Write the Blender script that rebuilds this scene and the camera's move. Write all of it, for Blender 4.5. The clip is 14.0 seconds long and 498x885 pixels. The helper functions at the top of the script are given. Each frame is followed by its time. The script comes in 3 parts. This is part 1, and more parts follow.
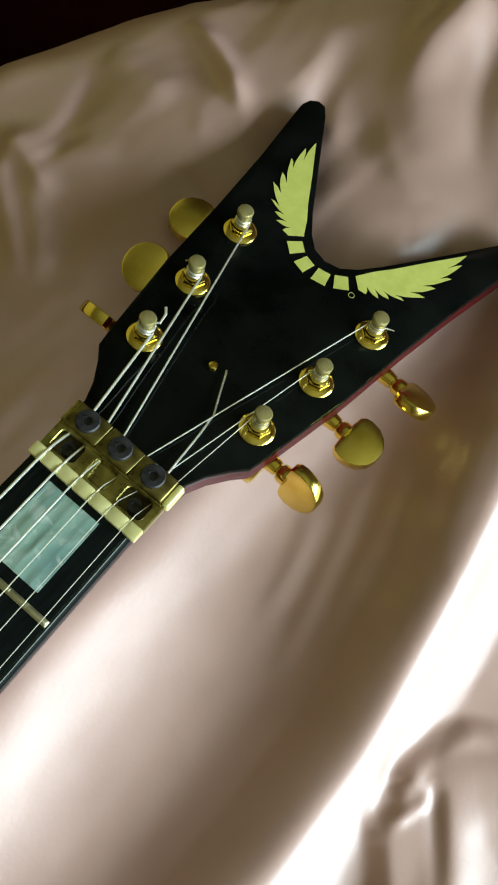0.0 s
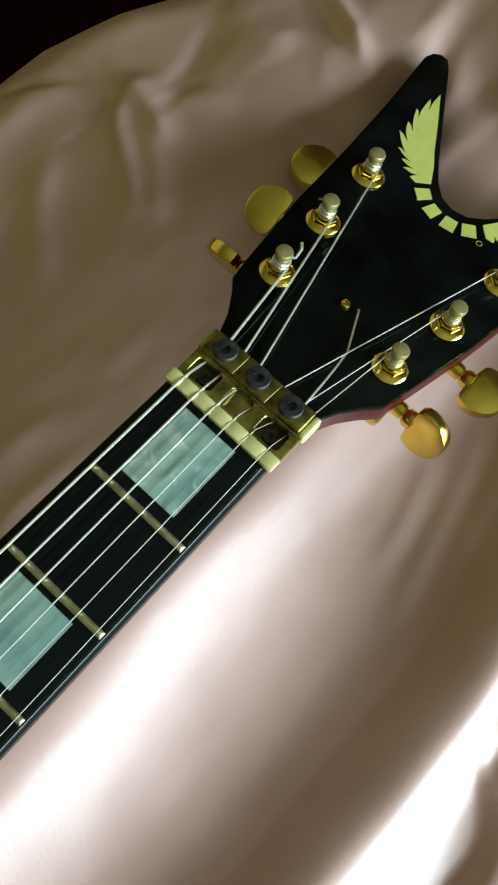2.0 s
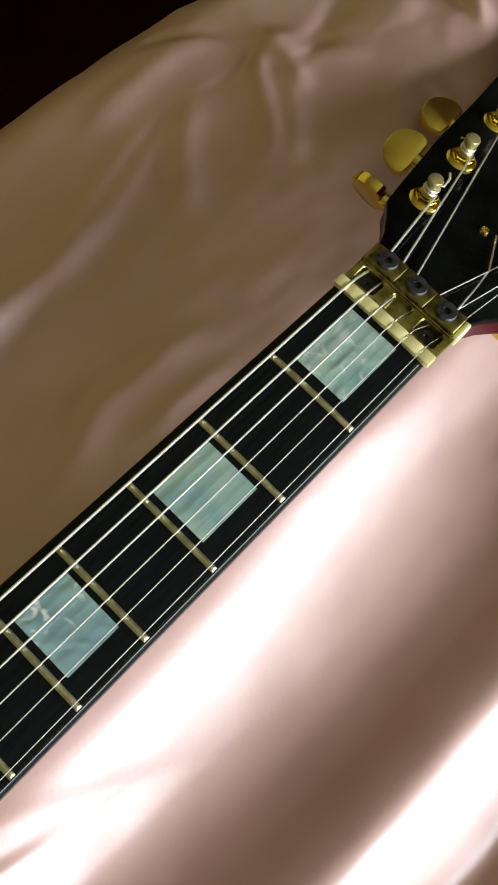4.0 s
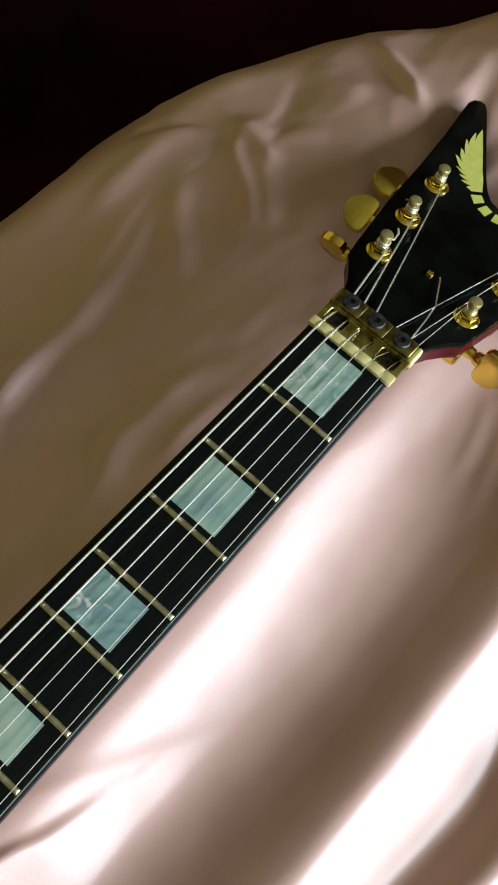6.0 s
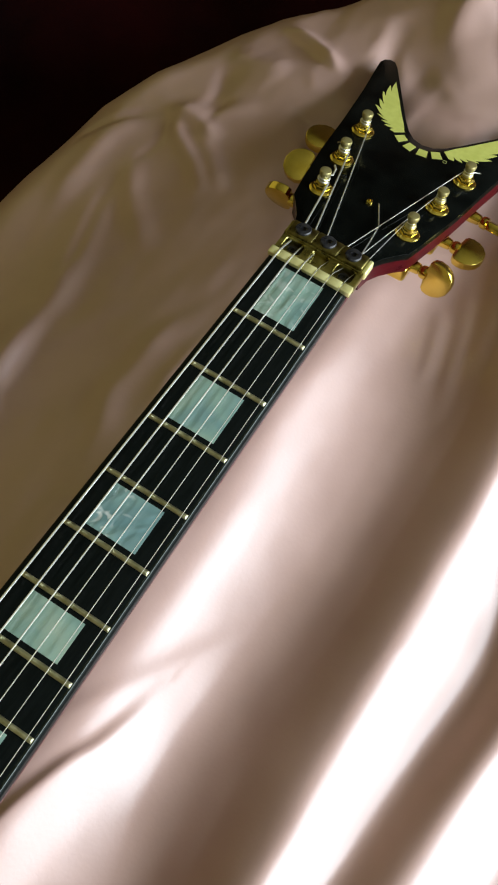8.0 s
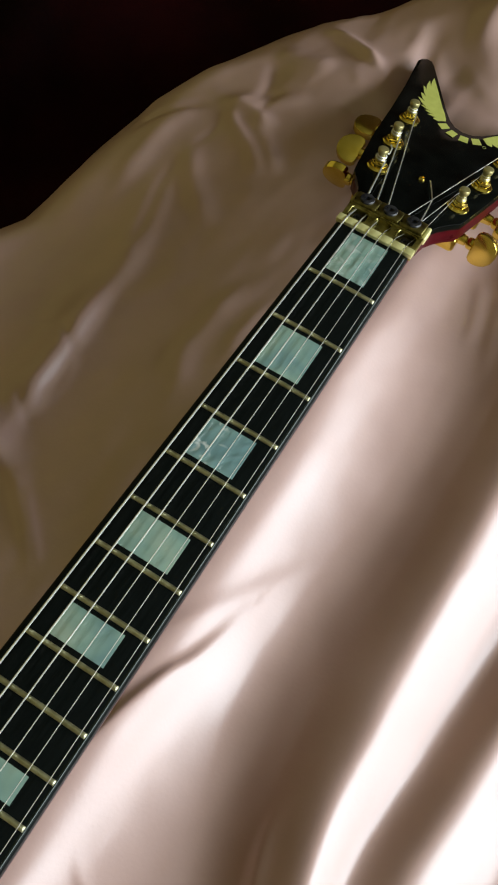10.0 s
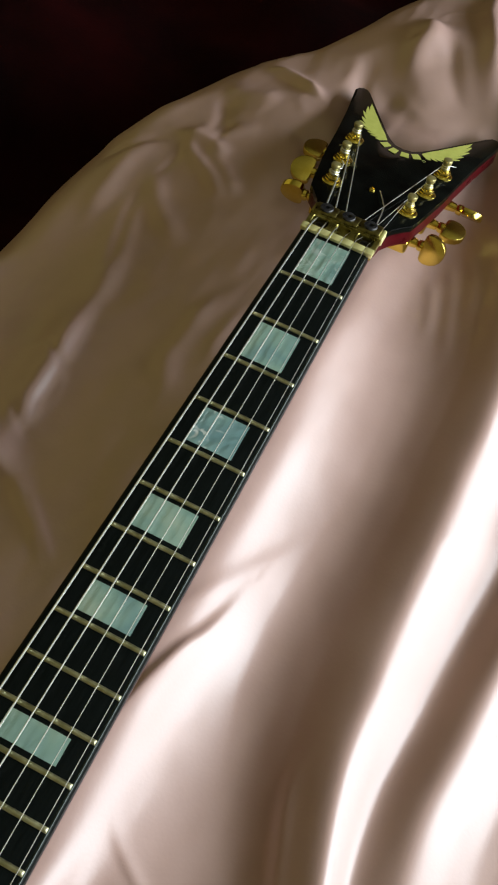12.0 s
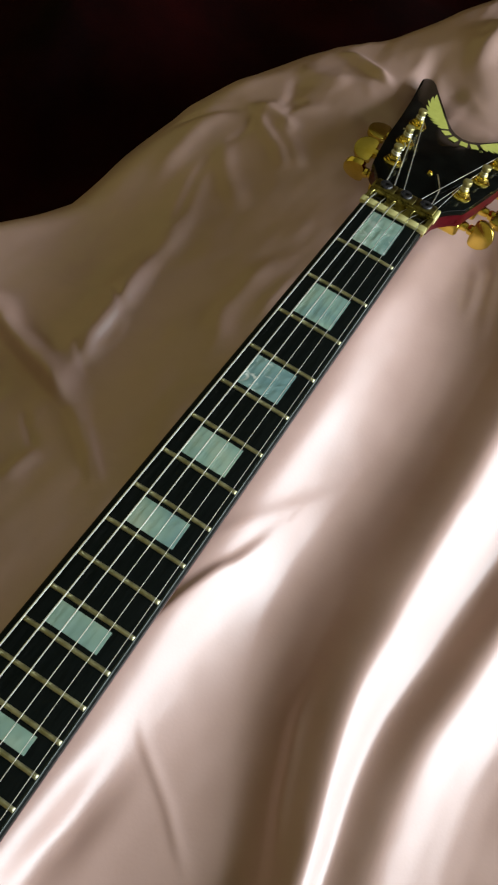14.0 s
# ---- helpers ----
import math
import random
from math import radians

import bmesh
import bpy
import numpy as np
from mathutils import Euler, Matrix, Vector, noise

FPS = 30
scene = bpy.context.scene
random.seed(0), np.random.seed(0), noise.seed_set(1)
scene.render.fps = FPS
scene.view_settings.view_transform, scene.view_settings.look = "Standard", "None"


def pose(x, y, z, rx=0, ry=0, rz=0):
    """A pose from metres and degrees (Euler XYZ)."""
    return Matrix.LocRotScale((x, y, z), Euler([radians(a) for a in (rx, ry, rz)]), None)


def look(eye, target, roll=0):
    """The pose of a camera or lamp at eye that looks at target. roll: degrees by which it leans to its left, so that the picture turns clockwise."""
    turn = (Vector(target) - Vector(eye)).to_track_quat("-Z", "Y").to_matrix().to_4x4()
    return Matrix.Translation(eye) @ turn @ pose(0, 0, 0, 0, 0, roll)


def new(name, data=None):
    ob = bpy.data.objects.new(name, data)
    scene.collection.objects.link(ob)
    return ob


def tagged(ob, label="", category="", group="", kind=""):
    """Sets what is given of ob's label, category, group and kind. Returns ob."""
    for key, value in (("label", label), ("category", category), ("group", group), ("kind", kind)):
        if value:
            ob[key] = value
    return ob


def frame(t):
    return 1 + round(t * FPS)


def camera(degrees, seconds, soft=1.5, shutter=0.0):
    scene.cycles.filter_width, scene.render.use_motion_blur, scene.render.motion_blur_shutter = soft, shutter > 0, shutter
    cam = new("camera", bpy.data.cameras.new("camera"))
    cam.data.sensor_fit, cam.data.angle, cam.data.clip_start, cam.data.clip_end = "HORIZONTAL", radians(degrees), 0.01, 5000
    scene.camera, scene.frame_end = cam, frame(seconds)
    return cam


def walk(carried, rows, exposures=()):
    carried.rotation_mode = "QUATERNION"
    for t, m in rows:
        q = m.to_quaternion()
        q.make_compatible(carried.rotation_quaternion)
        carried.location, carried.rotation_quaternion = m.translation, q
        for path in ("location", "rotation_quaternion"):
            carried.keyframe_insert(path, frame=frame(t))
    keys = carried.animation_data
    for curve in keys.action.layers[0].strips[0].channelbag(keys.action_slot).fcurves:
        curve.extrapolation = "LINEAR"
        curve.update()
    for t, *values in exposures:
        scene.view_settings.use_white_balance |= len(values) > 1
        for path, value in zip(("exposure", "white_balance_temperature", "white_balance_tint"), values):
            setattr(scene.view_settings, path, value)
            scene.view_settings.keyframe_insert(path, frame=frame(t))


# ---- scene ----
cam = camera(29.82, 14.0, 2.0, 0.3)
# seconds, eye, turn in degrees
PATH = [
    (0, 0.07163, -0.02199, 0.34065, 15.987, -2.110, 40.242),
    (0.5, 0.07268, -0.02568, 0.33661, 15.993, -1.924, 40.159),
    (1, 0.06889, -0.03245, 0.33510, 16.351, -1.262, 40.558),
    (1.5, 0.06208, -0.04707, 0.33110, 16.460, -1.361, 41.519),
    (2, 0.05861, -0.06243, 0.33018, 16.438, -1.767, 42.693),
    (2.5, 0.04716, -0.08088, 0.32931, 15.579, -2.683, 43.974),
    (3, 0.04834, -0.09789, 0.33105, 15.770, -3.053, 44.705),
    (3.5, 0.05122, -0.12027, 0.34207, 16.363, -3.379, 44.742),
    (4, 0.04809, -0.13764, 0.35133, 16.899, -3.319, 44.566),
    (4.2, 0.05386, -0.14180, 0.35434, 17.722, -2.828, 44.155),
    (6.3, 0.07535, -0.18626, 0.41028, 22.399, -3.150, 39.643),
    (6.5, 0.08674, -0.19956, 0.40750, 23.859, -1.786, 37.374),
    (7, 0.08079, -0.21643, 0.41421, 23.767, -2.770, 33.567),
    (7.2, 0.08815, -0.21770, 0.40911, 24.059, -1.306, 32.653),
    (9.3, 0.10873, -0.28181, 0.43745, 26.494, -3.950, 32.485),
    (9.5, 0.10449, -0.29002, 0.43549, 26.394, -4.825, 33.042),
    (10, 0.08673, -0.30847, 0.43154, 26.940, -3.831, 31.748),
    (10.5, 0.08917, -0.31967, 0.43566, 27.983, -3.321, 29.118),
    (11, 0.08356, -0.33158, 0.44364, 29.341, -4.069, 27.980),
    (11.5, 0.08436, -0.34578, 0.44389, 30.569, -4.045, 26.882),
    (12, 0.08473, -0.36294, 0.44472, 30.781, -5.244, 26.198),
    (12.5, 0.07894, -0.37522, 0.44879, 30.743, -6.764, 26.021),
    (13, 0.08717, -0.38206, 0.45489, 30.681, -7.302, 27.732),
    (13.5, 0.10514, -0.39547, 0.46934, 30.744, -6.816, 30.977),
    (14, 0.09431, -0.40464, 0.46152, 29.959, -6.730, 31.794),
]
# the white balance drifts twice
LIGHTING = [(0.0, 0.05, 6030, -1), (1.0, 0.05, 5890, -2), (2.0, 0.05, 5860, 0), (2.5, 0.04, 6080, 6), (3.0, 0.02, 6180, 13), (3.7, 0.0, 6230, 14), (4.2, 0.25, 6600, 19), (5.0, 0.12, 6450, 16), (6.3, 0.0, 6230, 13), (7.2, -0.02, 6220, 10), (8.5, -0.05, 6250, 13), (9.3, -0.16, 6330, 20), (9.9, -0.26, 6340, 10), (12.0, -0.22, 6370, 10), (14.0, -0.16, 6370, 10)]
walk(cam, [(t, pose(x, y, z, rx, ry, rz)) for t, x, y, z, rx, ry, rz in PATH], LIGHTING)

# ---- light ----
world = bpy.data.worlds.new("world")
scene.world = world
world.use_nodes = True
wn = world.node_tree.nodes
sky = wn.new("ShaderNodeTexSky")
sky.sky_type, sky.sun_disc = "NISHITA", False
sky.sun_elevation, sky.sun_rotation = radians(35), radians(90)
world.node_tree.links.new(sky.outputs[0], wn["Background"].inputs["Color"])
wn["Background"].inputs["Strength"].default_value = 0.05

# daylight through the window beside the bed
WIN_X, WIN_Y0, WIN_Y1, WIN_Z0, WIN_Z1 = 1.6, -0.7, 1.6, 0.12, 1.15
lamp = bpy.data.lights.new("window_daylight", "AREA")
lamp.shape, lamp.size, lamp.size_y = "RECTANGLE", WIN_Y1 - WIN_Y0, WIN_Z1 - WIN_Z0
lamp.energy, lamp.color = 85.0, (0.945, 1.027, 1.072)
lamp_ob = new("window_daylight", lamp)
lamp_ob.matrix_world = look((WIN_X + 0.05, (WIN_Y0 + WIN_Y1) / 2, (WIN_Z0 + WIN_Z1) / 2), (0, (WIN_Y0 + WIN_Y1) / 2, (WIN_Z0 + WIN_Z1) / 2))


# ---- materials ----
def material(name, color, rough=0.5, metal=0.0, spec=0.5, coat=0.0, sheen=0.0):
    m = bpy.data.materials.new(name)
    m.use_nodes = True
    b = m.node_tree.nodes["Principled BSDF"]
    b.inputs["Base Color"].default_value = (*color, 1)
    b.inputs["Roughness"].default_value = rough
    b.inputs["Metallic"].default_value = metal
    b.inputs["Specular IOR Level"].default_value = spec
    b.inputs["Coat Weight"].default_value = coat
    b.inputs["Coat Roughness"].default_value = 0.05
    b.inputs["Sheen Weight"].default_value = sheen
    return m


def grain(m, scale, low, high, detail=4.0, stretch=(1, 1, 1), rough=None, bump=0.0, bump_scale=None, distance=0.001, kind="noise"):
    """Mix two colours by a noise, let it move the roughness, and give fine relief."""
    t = m.node_tree
    n, k = t.nodes, t.links.new
    b = n["Principled BSDF"]
    co = n.new("ShaderNodeTexCoord")
    mp = n.new("ShaderNodeMapping")
    mp.inputs["Scale"].default_value = stretch
    k(co.outputs["Object"], mp.inputs["Vector"])
    tx = n.new("ShaderNodeTexNoise")
    tx.inputs["Scale"].default_value, tx.inputs["Detail"].default_value = scale, detail
    k(mp.outputs[0], tx.inputs["Vector"])
    ramp = n.new("ShaderNodeValToRGB")
    ramp.color_ramp.elements[0].position, ramp.color_ramp.elements[1].position = 0.32, 0.68
    ramp.color_ramp.elements[0].color, ramp.color_ramp.elements[1].color = (*low, 1), (*high, 1)
    k(tx.outputs["Fac"], ramp.inputs["Fac"])
    k(ramp.outputs["Color"], b.inputs["Base Color"])
    if rough:
        r = n.new("ShaderNodeMapRange")
        r.inputs["From Min"].default_value, r.inputs["From Max"].default_value = 0.3, 0.7
        r.inputs["To Min"].default_value, r.inputs["To Max"].default_value = rough
        k(tx.outputs["Fac"], r.inputs["Value"])
        k(r.outputs[0], b.inputs["Roughness"])
    if bump:
        t2 = n.new("ShaderNodeTexNoise")
        t2.inputs["Scale"].default_value, t2.inputs["Detail"].default_value = bump_scale or scale * 6, 5.0
        k(mp.outputs[0], t2.inputs["Vector"])
        bp = n.new("ShaderNodeBump")
        bp.inputs["Strength"].default_value, bp.inputs["Distance"].default_value = bump, distance
        k(t2.outputs["Fac"], bp.inputs["Height"])
        k(bp.outputs[0], b.inputs["Normal"])
    return m


SATIN = grain(material("pink_satin", (0.6, 0.46, 0.385), 0.36, 0, 1.0), 14, (0.457, 0.2960, 0.2500), (0.543, 0.3575, 0.3060), 5,
              rough=(0.34, 0.45), bump=0.20, bump_scale=520, distance=0.0003)
MAROON = grain(material("maroon_velvet", (0.03, 0.004, 0.006), 0.85, 0, 0.05), 9, (0.0046, 0.00034, 0.00034), (0.019, 0.0010, 0.0011), 4,
               bump=0.4, bump_scale=300, distance=0.001)
BLACK = grain(material("black_lacquer", (0.006, 0.006, 0.006), 0.10, 0, 0.10), 60, (0.0016, 0.0022, 0.0019), (0.005, 0.0062, 0.0052), 4, rough=(0.06, 0.16))
EBONY = grain(material("ebony", (0.008, 0.009, 0.008), 0.2, 0, 0.05), 90, (0.0042, 0.0058, 0.0053), (0.0068, 0.0092, 0.0084), 6,
              stretch=(12, 1, 12), rough=(0.30, 0.42), bump=0.02, bump_scale=300, distance=0.0002)
EDGE_GLOSS = grain(material("polished_edge", (0.006, 0.006, 0.006), 0.10, 0, 0.42), 70, (0.003, 0.0042, 0.0040), (0.007, 0.0092, 0.0088), 4, rough=(0.05, 0.12))
EDGE_GLOSS.node_tree.nodes["Principled BSDF"].inputs["Specular Tint"].default_value = (0.86, 1.0, 0.90, 1)
RED = grain(material("red_lacquer", (0.16, 0.008, 0.012), 0.24, 0, 0.05), 30, (0.036, 0.0018, 0.0036), (0.072, 0.004, 0.0064), 5,
            stretch=(6, 1, 6), rough=(0.24, 0.36))
GOLD = grain(material("gold_plate", (0.78, 0.5, 0.12), 0.18, 1.0), 120, (0.71, 0.545, 0.085), (0.85, 0.69, 0.16), 4, rough=(0.13, 0.24))
OLD_GOLD = grain(material("tarnished_gold", (0.4, 0.29, 0.1), 0.34, 1.0), 160, (0.15, 0.128, 0.036), (0.52, 0.47, 0.15), 5, rough=(0.20, 0.44),
                 bump=0.15, bump_scale=900, distance=0.0001)
PAD_GOLD = grain(material("clouded_gold", (0.2, 0.17, 0.06), 0.34, 1.0), 210, (0.085, 0.070, 0.022), (0.33, 0.29, 0.095), 5, rough=(0.22, 0.48), bump=0.15, bump_scale=900, distance=0.0001)
PALE_GOLD = grain(material("pale_gold", (0.8, 0.68, 0.34), 0.40, 0.45), 200, (0.76, 0.72, 0.29), (0.90, 0.87, 0.42), 4, rough=(0.3, 0.45))
NICKEL = grain(material("post_metal", (0.55, 0.52, 0.38), 0.38, 0.7), 300, (0.39, 0.345, 0.125), (0.52, 0.465, 0.205), 4, rough=(0.32, 0.46))
FRET = grain(material("fret_wire", (0.6, 0.58, 0.4), 0.4, 1.0), 240, (0.47, 0.47, 0.285), (0.68, 0.67, 0.43), 5, rough=(0.34, 0.5))
STEEL = material("string_steel", (0.93, 0.94, 0.90), 0.36, 1.0)
WOUND = material("wound_string", (0.80, 0.81, 0.76), 0.42, 1.0)
POCKET_SHADE = grain(material("shaded_brass", (0.06, 0.045, 0.015), 0.5, 0.6), 300, (0.03, 0.022, 0.008), (0.10, 0.08, 0.03), 4, rough=(0.4, 0.6))
DARK = grain(material("black_oxide", (0.012, 0.012, 0.013), 0.3, 0.0, 0.35), 400, (0.008, 0.008, 0.009), (0.03, 0.03, 0.032), 4, rough=(0.22, 0.42))
LOGO = grain(material("logo_print", (0.55, 0.58, 0.13), 0.35, 0, 0.4), 200, (0.52, 0.55, 0.12), (0.60, 0.63, 0.16), 3)
REFLECTED_DARK = grain(material("dark_reflection_wall", (0.06, 0.03, 0.025), 0.85, 0, 0.2), 3, (0.05, 0.028, 0.018), (0.075, 0.042, 0.028), 5)
FILL_WALL = grain(material("pale_fill_wall", (0.6, 0.5, 0.38), 0.85, 0, 0.2), 3, (0.645, 0.540, 0.198), (0.705, 0.590, 0.222), 5)
PLASTER = grain(material("wall_plaster", (0.3, 0.22, 0.16), 0.85, 0, 0.2), 3, (0.39, 0.304, 0.134), (0.47, 0.370, 0.166), 5, bump=0.2, bump_scale=60, distance=0.003)
BOUNCE_CEIL = grain(material("bounce_ceiling", (0.2, 0.16, 0.12), 0.9, 0, 0.2), 3, (0.268, 0.241, 0.122), (0.292, 0.266, 0.137), 5)
BOARDS = grain(material("floor_wood", (0.16, 0.09, 0.05), 0.5, 0, 0.4), 4, (0.1, 0.055, 0.03), (0.2, 0.115, 0.065), 6, stretch=(1, 8, 1), bump=0.2, distance=0.001)

# mother of pearl: drifting green and blue clouds with faint stripes, different on each block
def pearl(name, ripple, relief, rough, spots=0.0, one_side=False, tones=((0.19, 0.330, 0.315), (0.275, 0.43, 0.355), (0.39, 0.50, 0.385))):
    """Ripple: how far milky bands show; relief: how strongly the figure bends the light; spots: bright milky patches,
    on the bluish block standing for glare; one_side: keep those to the bass side.
    """
    m = material(name, (0.4, 0.5, 0.45), 0.2, 0.0, 0.6, coat=0.5)
    t = m.node_tree
    n, k = t.nodes, t.links.new
    b = n["Principled BSDF"]
    co, inf, add, mul = n.new("ShaderNodeTexCoord"), n.new("ShaderNodeObjectInfo"), n.new("ShaderNodeVectorMath"), n.new("ShaderNodeVectorMath")
    mul.operation, mul.inputs[1].default_value = "MULTIPLY", (7.0, 3.0, 5.0)
    k(inf.outputs["Random"], mul.inputs[0])
    k(co.outputs["Object"], add.inputs[0])
    k(mul.outputs[0], add.inputs[1])
    cloud = n.new("ShaderNodeTexNoise")
    cloud.inputs["Scale"].default_value, cloud.inputs["Detail"].default_value, cloud.inputs["Distortion"].default_value = 42, 2.0, 0.6
    k(add.outputs[0], cloud.inputs["Vector"])
    ramp = n.new("ShaderNodeValToRGB")
    ramp.color_ramp.elements[0].position, ramp.color_ramp.elements[0].color = 0.30, (*tones[0], 1)
    ramp.color_ramp.elements[1].position, ramp.color_ramp.elements[1].color = 0.72, (*tones[2], 1)
    ramp.color_ramp.elements.new(0.5).color = (*tones[1], 1)
    k(cloud.outputs["Fac"], ramp.inputs["Fac"])
    # fine growth lines along the neck
    mp = n.new("ShaderNodeMapping")
    mp.inputs["Scale"].default_value, mp.inputs["Rotation"].default_value = (4.2, 0.5, 1), (0, 0, radians(4))
    k(add.outputs[0], mp.inputs["Vector"])
    lines = n.new("ShaderNodeTexNoise")
    lines.inputs["Scale"].default_value, lines.inputs["Detail"].default_value = 30, 2.0
    k(mp.outputs[0], lines.inputs["Vector"])
    # slanting bands
    turn = n.new("ShaderNodeMapping")
    turn.inputs["Rotation"].default_value = (0, 0, radians(35))
    k(add.outputs[0], turn.inputs["Vector"])
    wave = n.new("ShaderNodeTexWave")
    wave.inputs["Scale"].default_value, wave.inputs["Distortion"].default_value, wave.inputs["Detail"].default_value = 34, 13.0, 2.5
    wave.inputs["Detail Scale"].default_value = 1.4
    k(turn.outputs[0], wave.inputs["Vector"])
    white = n.new("ShaderNodeMapRange")
    white.inputs["From Min"].default_value, white.inputs["From Max"].default_value = 0.35, 1.0
    white.inputs["To Max"].default_value = ripple
    k(wave.outputs["Fac"], white.inputs["Value"])
    pale = n.new("ShaderNodeMix")
    pale.data_type = "RGBA"
    pale.inputs["B"].default_value = (0.60, 0.66, 0.58, 1)
    k(white.outputs[0], pale.inputs["Factor"])
    k(ramp.outputs["Color"], pale.inputs["A"])
    shade = n.new("ShaderNodeMix")
    shade.data_type, shade.blend_type = "RGBA", "OVERLAY"
    shade.inputs["Factor"].default_value = 0.11
    k(pale.outputs["Result"], shade.inputs["A"])
    k(lines.outputs["Fac"], shade.inputs["B"])
    patch = n.new("ShaderNodeTexNoise")
    patch.inputs["Scale"].default_value, patch.inputs["Detail"].default_value, patch.inputs["Distortion"].default_value = 120, 1.0, 1.6
    k(add.outputs[0], patch.inputs["Vector"])
    bright = n.new("ShaderNodeMapRange")
    bright.inputs["From Min"].default_value, bright.inputs["From Max"].default_value, bright.inputs["To Max"].default_value = 0.56, 0.70, spots
    k(patch.outputs["Fac"], bright.inputs["Value"])
    milk_glare = n.new("ShaderNodeMix")
    milk_glare.data_type = "RGBA"
    milk_glare.inputs["B"].default_value = (0.80, 0.86, 0.82, 1)
    if one_side:
        split, half, cut = n.new("ShaderNodeSeparateXYZ"), n.new("ShaderNodeMapRange"), n.new("ShaderNodeMath")
        half.inputs["From Min"].default_value, half.inputs["From Max"].default_value = 0.003, -0.004
        cut.operation = "MULTIPLY"
        k(co.outputs["Object"], split.inputs[0])
        k(split.outputs["X"], half.inputs["Value"])
        k(bright.outputs[0], cut.inputs[0])
        k(half.outputs[0], cut.inputs[1])
        k(cut.outputs[0], milk_glare.inputs["Factor"])
    else:
        k(bright.outputs[0], milk_glare.inputs["Factor"])
    k(shade.outputs["Result"], milk_glare.inputs["A"])
    k(milk_glare.outputs["Result"], b.inputs["Base Color"])
    rr = n.new("ShaderNodeMapRange")
    rr.inputs["To Min"].default_value, rr.inputs["To Max"].default_value = rough, rough + 0.16
    k(cloud.outputs["Fac"], rr.inputs["Value"])
    k(rr.outputs[0], b.inputs["Roughness"])
    both = n.new("ShaderNodeMath")
    both.operation = "ADD"
    k(cloud.outputs["Fac"], both.inputs[0])
    k(wave.outputs["Fac"], both.inputs[1])
    pb = n.new("ShaderNodeBump")
    pb.inputs["Strength"].default_value, pb.inputs["Distance"].default_value = 0.6, relief
    k(both.outputs[0], pb.inputs["Height"])
    k(pb.outputs[0], b.inputs["Normal"])
    return m


PEARL = pearl("mother_of_pearl", 0.03, 0.00012, 0.26)
RIPPLED_PEARL = pearl("rippled_mother_of_pearl", 0.13, 0.00030, 0.22, 0.35)
GLARED_PEARL = pearl("glared_figured_pearl", 0.04, 0.0003, 0.16, 0.85, True, ((0.165, 0.305, 0.315), (0.235, 0.39, 0.365), (0.34, 0.48, 0.40)))


# ---- mesh helpers ----
def mesh_of(name, bm, mat, smooth=True, angle=35):
    bmesh.ops.recalc_face_normals(bm, faces=bm.faces)
    for f in bm.faces:
        f.smooth = smooth
    for e in bm.edges:
        if len(e.link_faces) == 2 and e.calc_face_angle(0.0) > radians(angle):
            e.smooth = False
    me = bpy.data.meshes.new(name)
    bm.to_mesh(me)
    bm.free()
    me.materials.append(mat)
    return me


def part(name, bm, mat, parent=None, label="", m=None, smooth=True, angle=35):
    """Link a bmesh, or a mesh, as one object under a thing or a part."""
    ob = new(name, bm if isinstance(bm, bpy.types.Mesh) else mesh_of(name, bm, mat, smooth, angle))
    if m is not None:
        ob.matrix_basis = m
    if parent:
        ob.parent = parent
    return tagged(ob, label)


def box(sx, sy, sz, at=(0, 0, 0), bevel=0.0, segs=2, bm=None):
    out = bm or bmesh.new()
    made = bmesh.ops.create_cube(out, size=1.0, matrix=Matrix.Translation(at) @ Matrix.Diagonal((sx, sy, sz, 1)))
    if bevel:
        edges = {e for v in made["verts"] for e in v.link_edges}
        bmesh.ops.bevel(out, geom=list(edges), offset=bevel, segments=segs, affect="EDGES", profile=0.5)
    return out


def prism(points, z0, z1, bevel=0.0, segs=2, bm=None, lift=None):
    """An upright prism on an outline; lift(x, y) raises it."""
    out = bm or bmesh.new()
    lo = [out.verts.new((x, y, z0)) for x, y in points]
    hi = [out.verts.new((x, y, z1)) for x, y in points]
    top = out.faces.new(hi)
    out.faces.new(lo[::-1])
    for a in range(len(points)):
        b = (a + 1) % len(points)
        out.faces.new((lo[a], lo[b], hi[b], hi[a]))
    if bevel:
        out.normal_update()
        bmesh.ops.bevel(out, geom=[e for e in top.edges], offset=bevel, segments=segs, affect="EDGES", profile=0.5)
    if lift:
        for v in out.verts:
            v.co.z += lift(v.co.x, v.co.y)
    return out


def lathe(profile, segs=28, bm=None, m=Matrix()):
    """Turn (radius, height) pairs round z."""
    out = bm or bmesh.new()
    rings = []
    for r, z in profile:
        if r < 1e-6:
            rings.append([out.verts.new(m @ Vector((0, 0, z)))])
        else:
            rings.append([out.verts.new(m @ Vector((r * math.cos(2 * math.pi * a / segs), r * math.sin(2 * math.pi * a / segs), z))) for a in range(segs)])
    for p, q in zip(rings, rings[1:]):
        for a in range(segs):
            b = (a + 1) % segs
            if len(p) == 1 and len(q) > 1:
                out.faces.new((p[0], q[a], q[b]))
            elif len(q) == 1 and len(p) > 1:
                out.faces.new((p[a], p[b], q[0]))
            elif len(p) > 1:
                out.faces.new((p[a], p[b], q[b], q[a]))
    return out


def tube(points, radius, segs=8, bm=None):
    """A round rod along a line of points."""
    out = bm or bmesh.new()
    pts = [Vector(p) for p in points]
    rings, side = [], None
    for a, p in enumerate(pts):
        way = (pts[min(a + 1, len(pts) - 1)] - pts[max(a - 1, 0)]).normalized()
        if side is None:
            side = way.orthogonal().normalized()
        side = (side - way * side.dot(way)).normalized()
        up = way.cross(side)
